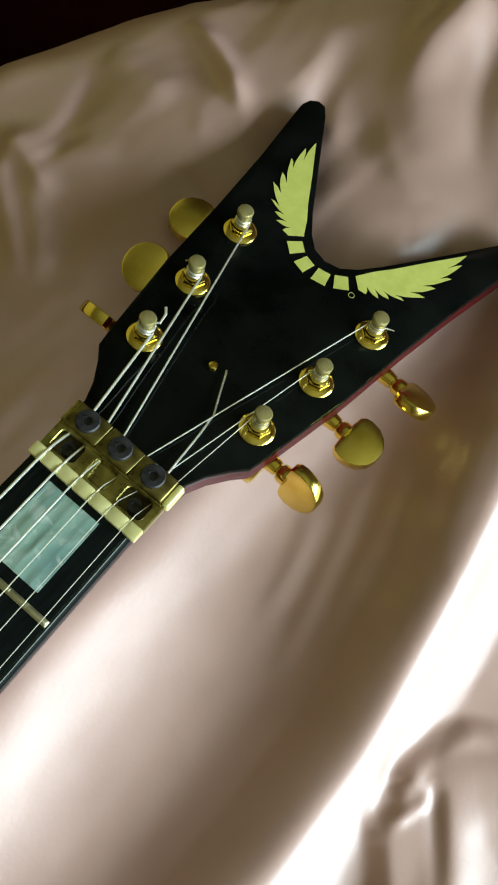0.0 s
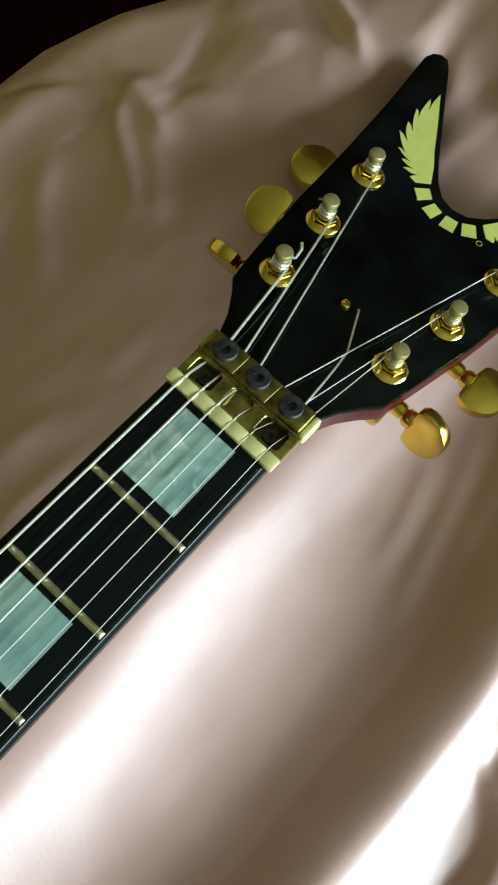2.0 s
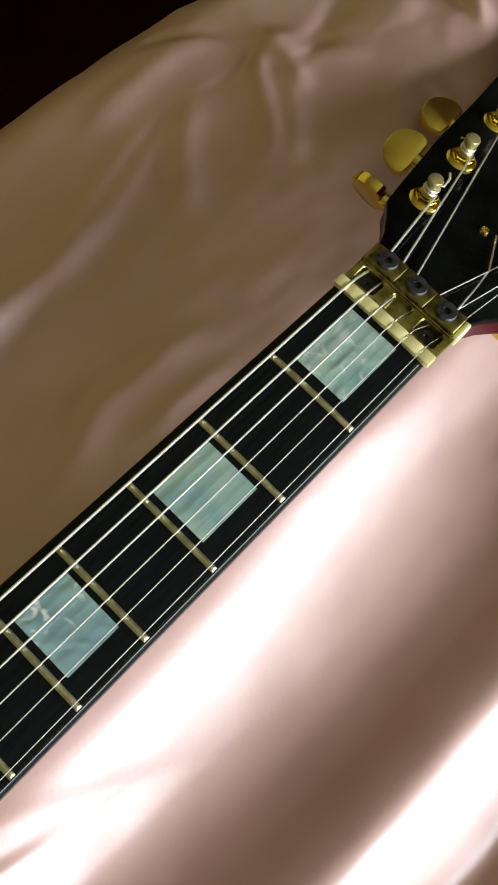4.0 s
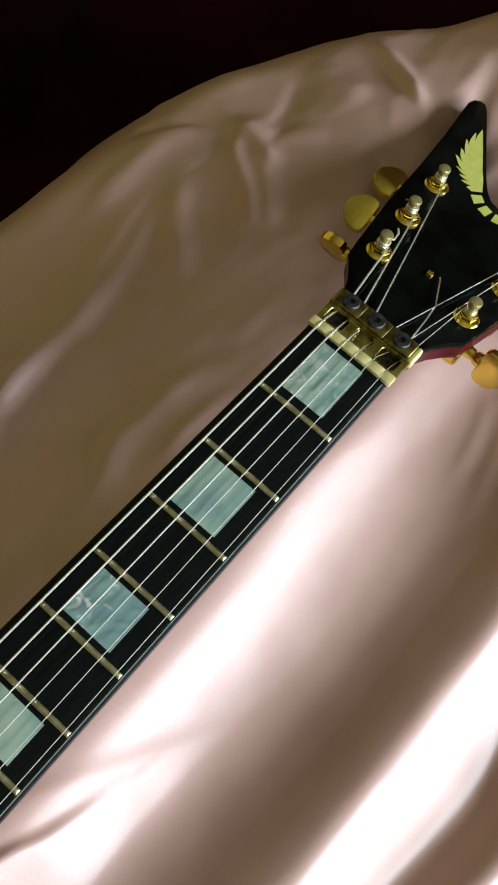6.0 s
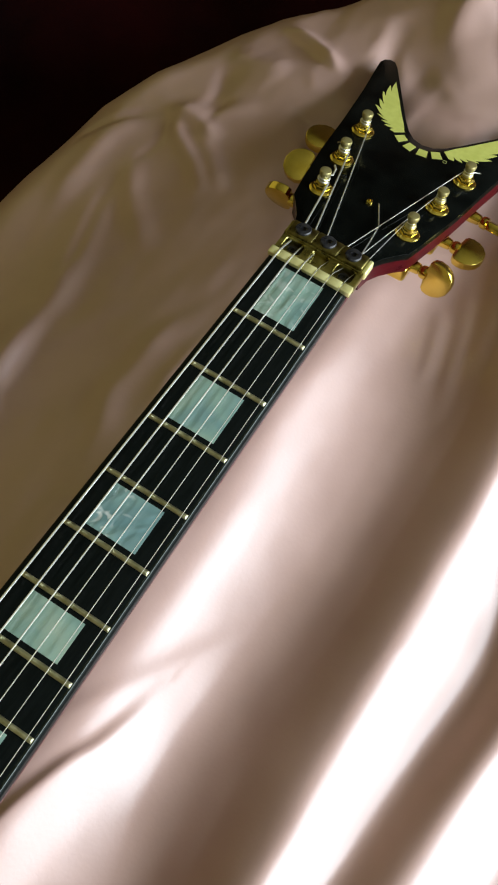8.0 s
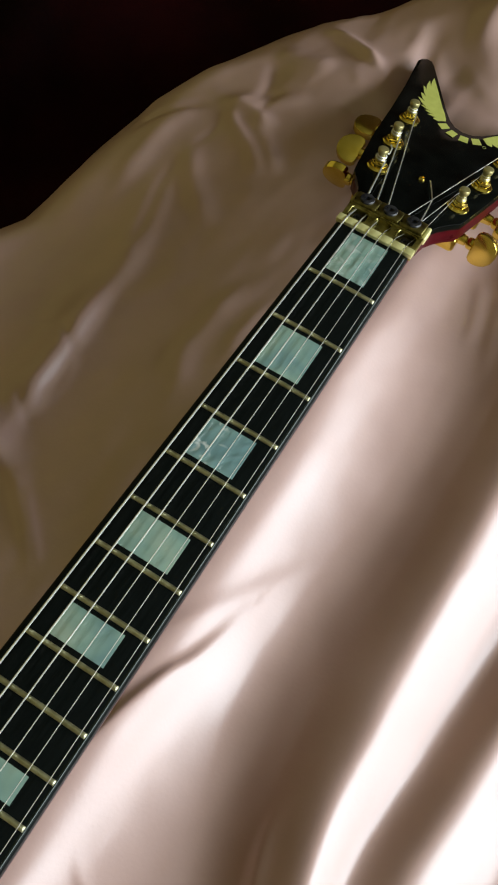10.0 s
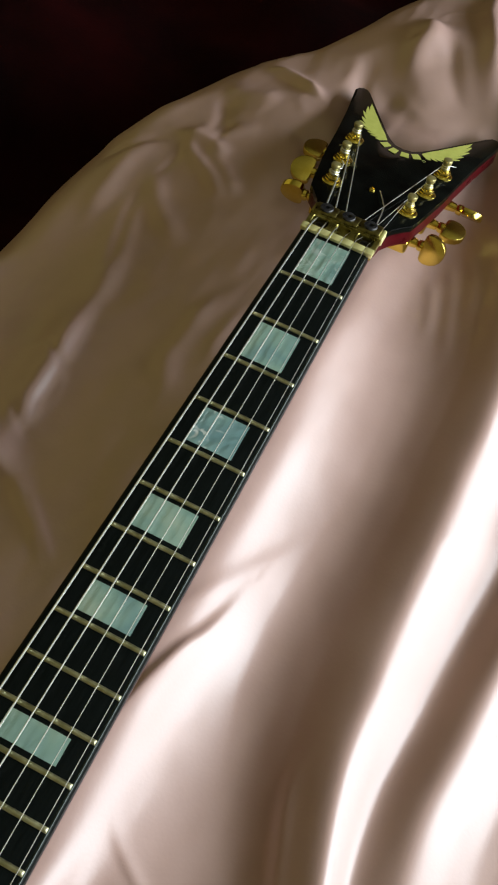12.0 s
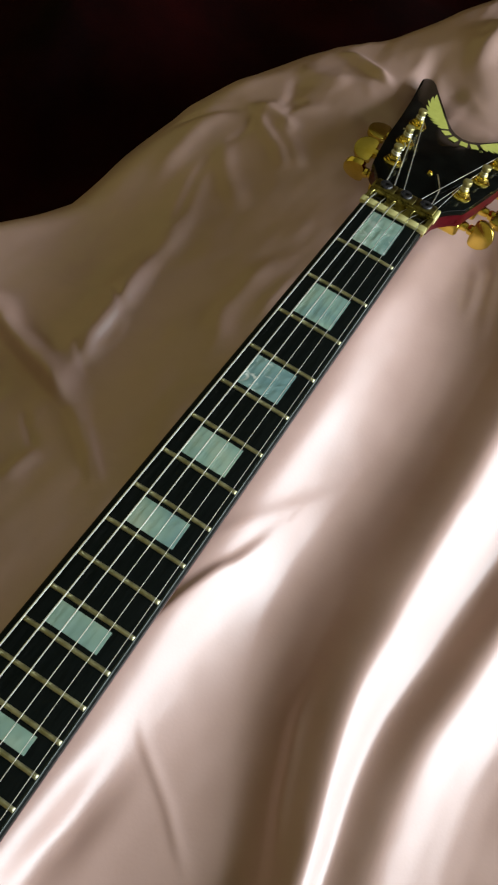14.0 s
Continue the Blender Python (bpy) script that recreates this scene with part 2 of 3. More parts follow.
        rings.append([out.verts.new(p + radius * (math.cos(2 * math.pi * s / segs) * side + math.sin(2 * math.pi * s / segs) * up)) for s in range(segs)])
    for p, q in zip(rings, rings[1:]):
        for s in range(segs):
            out.faces.new((p[s], p[(s + 1) % segs], q[(s + 1) % segs], q[s]))
    out.faces.new(rings[0][::-1])
    out.faces.new(rings[-1])
    return out


def loft(sections, closed=True, bm=None):
    """Skin a row of equal sections."""
    out = bm or bmesh.new()
    rows = [[out.verts.new(p) for p in s] for s in sections]
    count = len(rows[0])
    for p, q in zip(rows, rows[1:]):
        for a in range(count if closed else count - 1):
            b = (a + 1) % count
            out.faces.new((p[a], p[b], q[b], q[a]))
    if closed:
        out.faces.new(rows[0][::-1])
        out.faces.new(rows[-1])
    return out


def smooth_line(points, steps=6):
    """A rounded line through the points."""
    pts = [Vector(p) for p in points]
    out = []
    for a in range(len(pts) - 1):
        p0, p1, p2, p3 = pts[max(a - 1, 0)], pts[a], pts[a + 1], pts[min(a + 2, len(pts) - 1)]
        for s in range(steps):
            u = s / steps
            out.append(0.5 * (2 * p1 + (p2 - p0) * u + (2 * p0 - 5 * p1 + 4 * p2 - p3) * u * u + (3 * p1 - p0 - 3 * p2 + p3) * u ** 3))
    return out + [pts[-1]]


# ---- unseen room, made up to close in and bounce the window light ----
FLOOR_Z, CEIL_Z, R = -0.55, 1.95, 2.2
tagged(part("floor", box(2 * R + 0.4, 2 * R + 0.4, 0.1, (0, 0, FLOOR_Z - 0.05)), BOARDS), "unseen brown wooden floor added to close the room", "floor", kind="structure")
tagged(part("ceiling", box(2 * R + 0.4, 2 * R + 0.4, 0.1, (0, 0, CEIL_Z + 0.05)), BOUNCE_CEIL), "unseen dim ceiling added to tune bounce and reflections", "ceiling", kind="structure")
MZ, HZ = (FLOOR_Z + CEIL_Z) / 2, CEIL_Z - FLOOR_Z
tagged(part("unseen_wall_west", box(0.2, 2 * R, HZ, (-R - 0.1, 0, MZ)), FILL_WALL), "unseen pale beige wall added as fill reflector", "wall", kind="structure")
tagged(part("unseen_wall_north", box(2 * R + 0.4, 0.2, HZ, (0, R + 0.1, MZ)), REFLECTED_DARK), "unseen dark wall added to darken reflections", "wall", kind="structure")
tagged(part("unseen_wall_south", box(2 * R + 0.4, 0.2, HZ, (0, -R - 0.1, MZ)), PLASTER), "unseen warm brown wall added to close the room", "wall", kind="structure")
bm = bmesh.new()
for y0, y1, z0, z1 in ((-R, WIN_Y0, FLOOR_Z, CEIL_Z), (WIN_Y1, R, FLOOR_Z, CEIL_Z), (WIN_Y0, WIN_Y1, FLOOR_Z, WIN_Z0), (WIN_Y0, WIN_Y1, WIN_Z1, CEIL_Z)):
    box(0.2, y1 - y0, z1 - z0, (WIN_X + 0.1, (y0 + y1) / 2, (z0 + z1) / 2), bm=bm)
tagged(part("unseen_wall_east", bm, PLASTER), "unseen plaster wall added round the window opening", "wall", kind="structure")


# ---- cloth ----
def lattice(x, y, size, seed):
    """Smooth random waves of about that size, from -1 to 1."""
    rng = np.random.RandomState(seed)
    g = rng.uniform(-1, 1, (257, 257))
    u, v = x / size + 100.3, y / size + 90.7
    i, j = np.floor(u).astype(int), np.floor(v).astype(int)
    fu, fv = u - i, v - j
    fu, fv = fu * fu * fu * (fu * (fu * 6 - 15) + 10), fv * fv * fv * (fv * (fv * 6 - 15) + 10)
    i, j = i % 256, j % 256
    return (g[i, j] * (1 - fu) + g[i + 1, j] * fu) * (1 - fv) + (g[i, j + 1] * (1 - fu) + g[i + 1, j + 1] * fu) * fv


def waves(x, y, size, seed, octaves=3):
    return sum(lattice(x, y, size / 2 ** o, seed + o) / 2 ** o for o in range(octaves))


def rise(lo, hi, v):
    u = np.clip((v - lo) / (hi - lo), 0, 1)
    return u * u * (3 - 2 * u)


def beside(x, y, line):
    """Distance to a line of points, signed (positive to the right of its way), and how far along it, from 0 to 1."""
    pts = np.array(line, float)
    lens = np.r_[0, np.cumsum(np.hypot(*np.diff(pts, axis=0).T))]
    best = np.full(x.shape, 9.0)
    sign, along = np.zeros(x.shape), np.zeros(x.shape)
    for a in range(len(pts) - 1):
        d = pts[a + 1] - pts[a]
        q = d @ d
        u = np.clip(((x - pts[a, 0]) * d[0] + (y - pts[a, 1]) * d[1]) / q, 0, 1)
        ex, ey = x - pts[a, 0] - u * d[0], y - pts[a, 1] - u * d[1]
        far = np.hypot(ex, ey)
        near = far < best
        best = np.where(near, far, best)
        sign = np.where(near, np.sign(d[1] * ex - d[0] * ey), sign)
        along = np.where(near, (lens[a] + u * q ** 0.5) / lens[-1], along)
    return best * np.where(sign == 0, 1, sign), along


def profile(knots, soft=0.004):
    """A smoothed curve through (place, height) knots."""
    k = np.array(knots, float)
    g = np.linspace(k[0, 0], k[-1, 0], 2000)
    v = np.interp(g, k[:, 0], k[:, 1])
    w = int(soft / (g[1] - g[0]) * 3)
    ker = np.exp(-0.5 * (np.arange(-w, w + 1) / (w / 3)) ** 2)
    v = np.convolve(np.pad(v, w, mode="edge"), ker / ker.sum(), "valid")
    return lambda x: np.interp(x, g, v)


# cross sections of the bedding, from the far side of the neck to the window side
LEFT_LOW = profile([(-0.9, -0.04), (-0.2, -0.036), (-0.16, -0.026), (-0.133, -0.0180), (-0.09, -0.0075), (-0.055, 0.0015), (-0.025, 0.0115), (0.0, 0.0172), (0.018, 0.0174), (0.030, 0.0106), (0.040, 0.0058), (0.050, 0.0030), (0.060, 0.0016), (0.08, 0), (0.9, 0)])
LEFT_SOUTH = profile([(-0.9, -0.03), (-0.2, -0.028), (-0.16, -0.023), (-0.133, -0.019), (-0.09, -0.010), (-0.055, 0.002), (-0.025, 0.015), (0.0, 0.0195), (0.018, 0.0198), (0.027, 0.0178), (0.036, 0.0112), (0.046, 0.0064), (0.056, 0.0032), (0.066, 0.0012), (0.08, 0), (0.9, 0)])
LEFT_HIGH = profile([(-0.9, -0.012), (-0.19, -0.012), (-0.165, -0.0075), (-0.14, -0.0025), (-0.12, 0.001), (-0.08, 0.003), (-0.05, 0.005), (-0.02, 0.005), (0.0, 0.0072), (0.018, 0.0066), (0.030, 0.0036), (0.044, 0.0006), (0.056, 0), (0.9, 0)])
RIGHT = profile([(-0.9, 0), (0.0, 0.0), (0.018, -0.0005), (0.034, -0.0020), (0.05, -0.0036), (0.063, -0.0056), (0.071, -0.0070), (0.079, -0.0063), (0.089, -0.0006), (0.100, 0.0065), (0.108, 0.0105), (0.1125, 0.0114),
                 (0.2, 0.0114), (0.9, 0.0114)], 0.0048)
DROP = profile([(-0.9, 0), (0.111, 0), (0.117, -0.0030), (0.130, -0.0120), (0.142, -0.0210), (0.148, -0.0235), (0.153, -0.0222), (0.165, -0.0150), (0.171, -0.0130), (0.176, -0.0145), (0.190, -0.0255), (0.204, -0.0335),
                (0.215, -0.0355), (0.24, -0.0345), (0.30, -0.030), (0.9, -0.030)], 0.0028)
CALM_DROP = profile([(-0.9, 0), (0.111, 0), (0.117, -0.0030), (0.128, -0.0100), (0.136, -0.0130), (0.148, -0.0146), (0.175, -0.0164), (0.21, -0.0172), (0.26, -0.017), (0.9, -0.017)], 0.0028)
# where the long folds run: shaded flank, crest, valley and second crest
START = profile([(-0.8, 0.16), (-0.35, 0.108), (-0.32, 0.093), (-0.297, 0.080), (-0.265, 0.0695), (-0.235, 0.0605), (-0.20, 0.0572), (-0.17, 0.0588), (-0.14, 0.0622), (-0.115, 0.0650), (-0.08, 0.0660), (-0.05, 0.0655), (0.0, 0.063), (0.06, 0.057), (0.12, 0.052), (0.2, 0.046), (0.8, 0.0)], 0.012)
FLANK = profile([(-0.8, 0.19), (-0.34, 0.124), (-0.30, 0.109), (-0.265, 0.100), (-0.235, 0.094), (-0.20, 0.0885), (-0.17, 0.0885), (-0.13, 0.0920), (-0.10, 0.0940), (-0.05, 0.0965), (0.0, 0.095), (0.06, 0.087), (0.12, 0.076), (0.2, 0.060), (0.8, 0.012)], 0.012)
CREST = profile([(-0.8, 0.215), (-0.33, 0.1385), (-0.295, 0.130), (-0.265, 0.1235), (-0.235, 0.1185), (-0.20, 0.1165), (-0.15, 0.116), (-0.10, 0.118), (-0.05, 0.1217), (0.0, 0.1197), (0.025, 0.115), (0.05, 0.110), (0.08, 0.103), (0.113, 0.097), (0.2, 0.076), (0.8, 0.030)], 0.012)
VALLEY = profile([(-0.8, 0.228), (-0.33, 0.150), (-0.28, 0.143), (-0.25, 0.1420), (-0.20, 0.1445), (-0.16, 0.149), (-0.12, 0.155), (-0.08, 0.160), (-0.03, 0.151), (0.0, 0.144), (0.05, 0.136), (0.10, 0.126), (0.2, 0.107), (0.8, 0.05)], 0.012)
CREST_2 = profile([(-0.8, 0.246), (-0.31, 0.168), (-0.25, 0.164), (-0.20, 0.168), (-0.15, 0.174), (-0.11, 0.181), (-0.05, 0.188), (0.1, 0.185), (0.2, 0.165), (0.8, 0.09)], 0.012)
EDGE = [(-0.42, -0.9), (-0.36, -0.4), (-0.305, -0.2), (-0.250, -0.093), (-0.2285, -0.056), (-0.213, -0.026), (-0.2085, 0.010), (-0.2012, 0.056), (-0.1962, 0.095), (-0.1828, 0.130), (-0.1622, 0.163), (-0.138, 0.196), (-0.112, 0.230), (-0.088, 0.266), (-0.045, 0.338), (0.03, 0.408), (0.14, 0.48), (0.36, 0.56), (0.9, 0.69)]

# single folds: line, height, half width on its left and on its right
FOLDS = [
    ([(-0.1315, -0.036), (-0.131, -0.052), (-0.1285, -0.080), (-0.1245, -0.111), (-0.1225, -0.139), (-0.1195, -0.162), (-0.1155, -0.182)], 0.0095, 0.0070, 0.0170, 0.34),
    ([(-0.136, -0.092), (-0.126, -0.101), (-0.112, -0.110)], -0.0017, 0.0045, 0.0024),
    ([(-0.130, -0.141), (-0.121, -0.150), (-0.108, -0.159)], -0.0019, 0.0045, 0.0024),
    ([(-0.215, -0.133), (-0.190, -0.147), (-0.172, -0.156), (-0.151, -0.164), (-0.135, -0.170), (-0.1205, -0.175), (-0.100, -0.185)], 0.0120, 0.0110, 0.0045, 0.20, 0.0005),
    ([(-0.120, -0.176), (-0.102, -0.182), (-0.081, -0.198), (-0.054, -0.224)], 0.0024, 0.006, 0.0035),
    ([(-0.175, -0.176), (-0.152, -0.190), (-0.160, -0.225)], -0.0030, 0.008, 0.005),
    ([(-0.165, -0.21), (-0.140, -0.235), (-0.10, -0.275)], 0.0050, 0.012, 0.007),
    ([(0.0435, -0.184), (0.0405, -0.202), (0.036, -0.219), (0.030, -0.232), (0.024, -0.250), (0.019, -0.270), (0.012, -0.300)], 0.0042, 0.017, 0.0034, 0.34),
    ([(0.044, -0.312), (0.042, -0.334), (0.038, -0.363), (0.034, -0.395), (0.030, -0.44)], -0.0062, 0.0120, 0.0090, 0.45),
    ([(0.037, -0.309), (0.044, -0.318), (0.058, -0.327), (0.075, -0.339), (0.097, -0.358)], 0.0010, 0.0040, 0.0018),
    ([(0.100, -0.243), (0.102, -0.265), (0.110, -0.293), (0.118, -0.315), (0.129, -0.339)], 0.0016, 0.0045, 0.0035),
    ([(-0.091, -0.182), (-0.069, -0.204), (-0.049, -0.223)], 0.0007, 0.0022, 0.0016),
    ([(-0.126, -0.197), (-0.107, -0.213), (-0.099, -0.219)], -0.0016, 0.0030, 0.0022),
    ([(-0.098, -0.215), (-0.101, -0.232), (-0.100, -0.247)], 0.0022, 0.0060, 0.0040),
    ([(0.0590, -0.143), (0.0548, -0.1527), (0.0435, -0.1742), (0.0327, -0.1941), (0.019, -0.2192), (0.010, -0.240)], 0.0018, 0.016, 0.0060, 0.4),
    # behind the notch of the headstock
    ([(-0.034, 0.268), (-0.030, 0.252), (-0.0275, 0.238), (-0.0285, 0.224), (-0.0245, 0.2115), (-0.0145, 0.2015), (-0.0055, 0.1935), (0.002, 0.186), (0.008, 0.176)], 0.0115, 0.0150, 0.0090, 0.22),
    ([(-0.062, 0.224), (-0.047, 0.202), (-0.032, 0.193), (-0.016, 0.185)], -0.0055, 0.010, 0.011, 0.3),
    ([(-0.012, 0.250), (-0.004, 0.232), (0.003, 0.218), (0.014, 0.206), (0.026, 0.200)], -0.0030, 0.005, 0.006),
    ([(0.044, 0.190), (0.034, 0.214), (0.016, 0.256), (0.003, 0.300), (-0.002, 0.345)], 0.0085, 0.008, 0.010),
    ([(0.064, 0.190), (0.053, 0.225), (0.043, 0.270), (0.036, 0.330)], 0.0080, 0.010, 0.009),
    ([(0.082, 0.180), (0.080, 0.230), (0.086, 0.300)], 0.0070, 0.011, 0.009),
    ([(-0.040, 0.161), (0.030, 0.157)], 0.0085, 0.020, 0.022),
    # beyond the neck
    ([(-0.050, -0.008), (-0.060, -0.034), (-0.063, -0.060), (-0.064, -0.078), (-0.056, -0.096), (-0.047, -0.122)], 0.0019, 0.008, 0.006),
    ([(-0.040, -0.024), (-0.041, -0.046), (-0.043, -0.060), (-0.038, -0.080)], 0.0009, 0.005, 0.004),
    ([(-0.150, 0.096), (-0.132, 0.092), (-0.118, 0.089), (-0.104, 0.084)], 0.0050, 0.0065, 0.0042),
    ([(-0.147, 0.095), (-0.130, 0.078), (-0.114, 0.068), (-0.092, 0.052)], 0.0043, 0.0058, 0.0040),
    ([(-0.124, 0.088), (-0.106, 0.075), (-0.084, 0.055)], 0.0028, 0.0055, 0.0042),
    ([(-0.146, 0.062), (-0.141, 0.048), (-0.124, 0.026), (-0.098, 0.006)], 0.0036, 0.008, 0.007),
    ([(-0.143, 0.096), (-0.141, 0.072), (-0.145, 0.050)], -0.0012, 0.004, 0.003),
    ([(-0.152, 0.044), (-0.141, 0.002), (-0.131, -0.038), (-0.130, -0.060)], 0.0046, 0.008, 0.014),
    ([(-0.160, 0.100), (-0.168, 0.076), (-0.173, 0.046), (-0.172, 0.000)], 0.0036, 0.009, 0.008),
    ([(-0.119, 0.120), (-0.122, 0.090)], -0.0012, 0.004, 0.003),
    ([(-0.152, 0.098), (-0.118, 0.103), (-0.096, 0.122)], 0.0026, 0.008, 0.006),
    ([(-0.128, 0.190), (-0.108, 0.184), (-0.086, 0.172), (-0.068, 0.160)], 0.0062, 0.006, 0.0034),
    ([(-0.191, 0.057), (-0.185, 0.070), (-0.174, 0.077), (-0.162, 0.086), (-0.150, 0.089)], -0.0026, 0.0040, 0.0045),
    ([(-0.147, 0.048), (-0.147, 0.025), (-0.140, -0.005), (-0.131, -0.035)], -0.0022, 0.0050, 0.0045),
    ([(-0.139, 0.150), (-0.129, 0.122), (-0.124, 0.094)], -0.0024, 0.008, 0.005),
    ([(-0.145, 0.158), (-0.120, 0.150), (-0.096, 0.148)], 0.0026, 0.010, 0.009),
    # on the window side
    ([(0.146, 0.016), (0.159, 0.000), (0.168, -0.016), (0.182, -0.045)], 0.0030, 0.012, 0.0045),
    ([(0.126, 0.006), (0.130, -0.004), (0.136, -0.013), (0.146, -0.020)], 0.0013, 0.0026, 0.0030, 0.15),
    ([(0.137, 0.005), (0.147, 0.004), (0.146, -0.003), (0.144, -0.011)], 0.0012, 0.0024, 0.0022, 0.1),
    ([(0.134, 0.001), (0.139, -0.004), (0.141, -0.009)], -0.0017, 0.0030, 0.0030, 0.2),
    ([(0.145, 0.011), (0.156, -0.002), (0.168, -0.019), (0.178, -0.040)], -0.0018, 0.0026, 0.0026, 0.12),
    ([(0.130, 0.012), (0.140, 0.019), (0.150, 0.029), (0.175, 0.050)], -0.0020, 0.0050, 0.0070, 0.2),
    ([(0.058, 0.090), (0.062, 0.075), (0.067, 0.059), (0.072, 0.039), (0.077, 0.018), (0.080, -0.005)], 0.0011, 0.0048, 0.0044),
    ([(0.064, 0.110), (0.068, 0.096), (0.076, 0.071), (0.081, 0.048), (0.086, 0.026)], 0.0010, 0.0048, 0.0044),
    ([(0.050, 0.065), (0.056, 0.050), (0.061, 0.032), (0.065, 0.011)], 0.0011, 0.0050, 0.0040),
    ([(0.062, 0.150), (0.082, 0.110), (0.094, 0.060)], 0.0020, 0.008, 0.005),
]
# a doubled layer of cloth lies on the right of this line
LAYER = [(0.160, -0.10), (0.150, -0.040), (0.134, -0.010), (0.131, 0.008), (0.1376, 0.0285), (0.150, 0.040), (0.20, 0.062)]


def cloth_height(x, y):
    high = rise(-0.06, 0.11, y)
    south = rise(-0.03, -0.12, y)
    left = (LEFT_LOW(x) * (1 - south) + LEFT_SOUTH(x) * south) * (1 - high) + LEFT_HIGH(x) * high
    # stretch the sections so that the long folds run along their curves
    x = x + 0.0022 * lattice(x * 0.3, y, 0.07, 5) * rise(0.06, 0.1, x)
    marks = ((0.036, 0.036 + 0 * y), (0.067, START(y)), (0.089, FLANK(y)), (0.1118, CREST(y)), (0.148, VALLEY(y)), (0.174, CREST_2(y)))
    wx = np.minimum(x, 0.036)
    for (u0, a), (u1, b) in zip(marks, marks[1:]):
        wx = wx + np.clip((x - a) / (b - a), 0, 1) * (u1 - u0)
    wx = wx + np.maximum(x - marks[-1][1], 0)
    calm = rise(-0.09, -0.02, y)
    deep = np.clip((VALLEY(y) - CREST(y)) / 0.033, 0.35, 1.15)
    drop = DROP(wx) * (1 - calm) * deep + CALM_DROP(wx) * calm
    z = left + (RIGHT(wx) * (1 + 0.12 * lattice(x, y, 0.16, 9)) + drop) * (1 - 0.35 * rise(0.08, 0.2, y) * rise(0.1, 0.03, x))
    # beside the headstock the cloth climbs towards the window instead of falling
    z = z + rise(-0.05, 0.06, y) * rise(0.26, 0.16, y) * (0.009 * rise(0.045, 0.105, wx) - 0.005 * rise(0.115, 0.16, wx))
    d, a = beside(x, y, [p[:2] for p in smooth_line([(px, py, 0) for px, py in LAYER], 4)])
    d = d + 0.002 * lattice(x, y, 0.02, 37)
    z = z + 0.0056 * rise(0.0, 0.010, d) * rise(0.075, 0.012, d) * rise(0.0, 0.25, a)
    for line, h, wl, wr, *ends in FOLDS:
        pts = [tuple(p) for p in smooth_line([(px, py, 0) for px, py in line], 4)]
        d, a = beside(x, y, [p[:2] for p in pts])
        d = d + 0.0008 * lattice(x, y, 0.022, 31)
        if len(ends) > 1:
            d = d + ends[1] * waves(x, y * 0.7, 0.016, 33, 2)
        w = np.where(d < 0, wl, wr)
        taper = ends[0] if ends else 0.3
        z = z + h * np.exp(-(d / w) ** 2) * (0.08 + 0.92 * rise(0, taper, a) * rise(1.0, 1 - taper, a))
    # the far corner lies flatter
    z = z + 0.0085 * rise(-0.19, -0.28, y) * rise(-0.03, -0.10, x)
    # north of the headstock it climbs a little towards the window; beside the tuners it swells up
    z = z + (0.20 * np.clip(x + 0.12, 0, 0.085) + 0.11 * np.clip(x + 0.035, 0, 0.115)) * rise(0.165, 0.25, y)
    z = z + 0.15 * np.clip(x + 0.10, 0, 0.052) * rise(0.165, 0.21, y) * rise(0.31, 0.24, y)
    z = z + 0.0070 * np.exp(-((x + 0.086) / 0.032) ** 2 - ((y - 0.13) / 0.060) ** 2) + 0.0055 * np.exp(-((x + 0.068) / 0.026) ** 2 - ((y - 0.158) / 0.030) ** 2)
    # the stretched strip beside the neck is smoother than the rest
    loose = 1 - 0.7 * rise(0.0, 0.03, x) * rise(0.12, 0.04, y)
    z = z + loose * (0.0016 * waves(x, y, 0.085, 11, 3) + 0.00035 * waves(x, y * 0.6, 0.014, 21, 2))
    # thin stray creases
    z = z + loose * 0.0006 * np.exp(-(waves(x, y * 0.7, 0.060, 51, 2) / 0.10) ** 2) * rise(0.0, 0.5, lattice(x, y, 0.07, 55))
    # it stays under the headstock, and may swell up inside its notch
    under = 0.0625 - 0.2505 * y - 0.0275
    notch = rise(0.122, 0.155, y) * rise(0.008, -0.014, np.abs(x) - 0.0105 - (y - 0.13) * 0.62)
    cap = np.maximum(under + 0.013 * rise(0.122, 0.142, y), 0.003) + 0.011 * notch
    horn = rise(0.122, 0.14, y)
    near = rise(0.0, 1.0, (0.086 - 0.018 * horn - np.abs(x)) / (0.030 - 0.012 * horn)) * rise(0.235, 0.175, y)
    over = 0.0015 * np.logaddexp(0, (z - cap) / 0.0015)
    z = z - over * near
    # rounded edge of the bedding, from which the cloth hangs down
    s, _ = beside(x, y, EDGE)
    s = s + 0.006 * lattice(x, y, 0.06, 41)
    r = 0.022
    return z - np.where(s < r, (r - np.maximum(s, -0.015)) ** 2 / (2 * r), 0) - np.where(s < -0.015, (-0.015 - s) * 1.7, 0)


def axis(fine0, fine1, step, lo, hi, grow=1.18):
    mid = list(np.arange(fine0, fine1 + step / 2, step))
    up, down, d = [], [], step
    while (up[-1] if up else mid[-1]) < hi:
        d *= grow
        up.append((up[-1] if up else mid[-1]) + min(d, 0.03))
    d = step
    while (down[-1] if down else mid[0]) > lo:
        d *= grow
        down.append((down[-1] if down else mid[0]) - min(d, 0.03))
    return np.array(down[::-1] + mid + up)


def sheet(name, xs, ys, height, mat, floor=None, soften=0):
    gx, gy = np.meshgrid(xs, ys)
    gz = height(gx, gy)
    nx, ny = len(xs), len(ys)
    idx = np.arange(nx * ny).reshape(ny, nx)
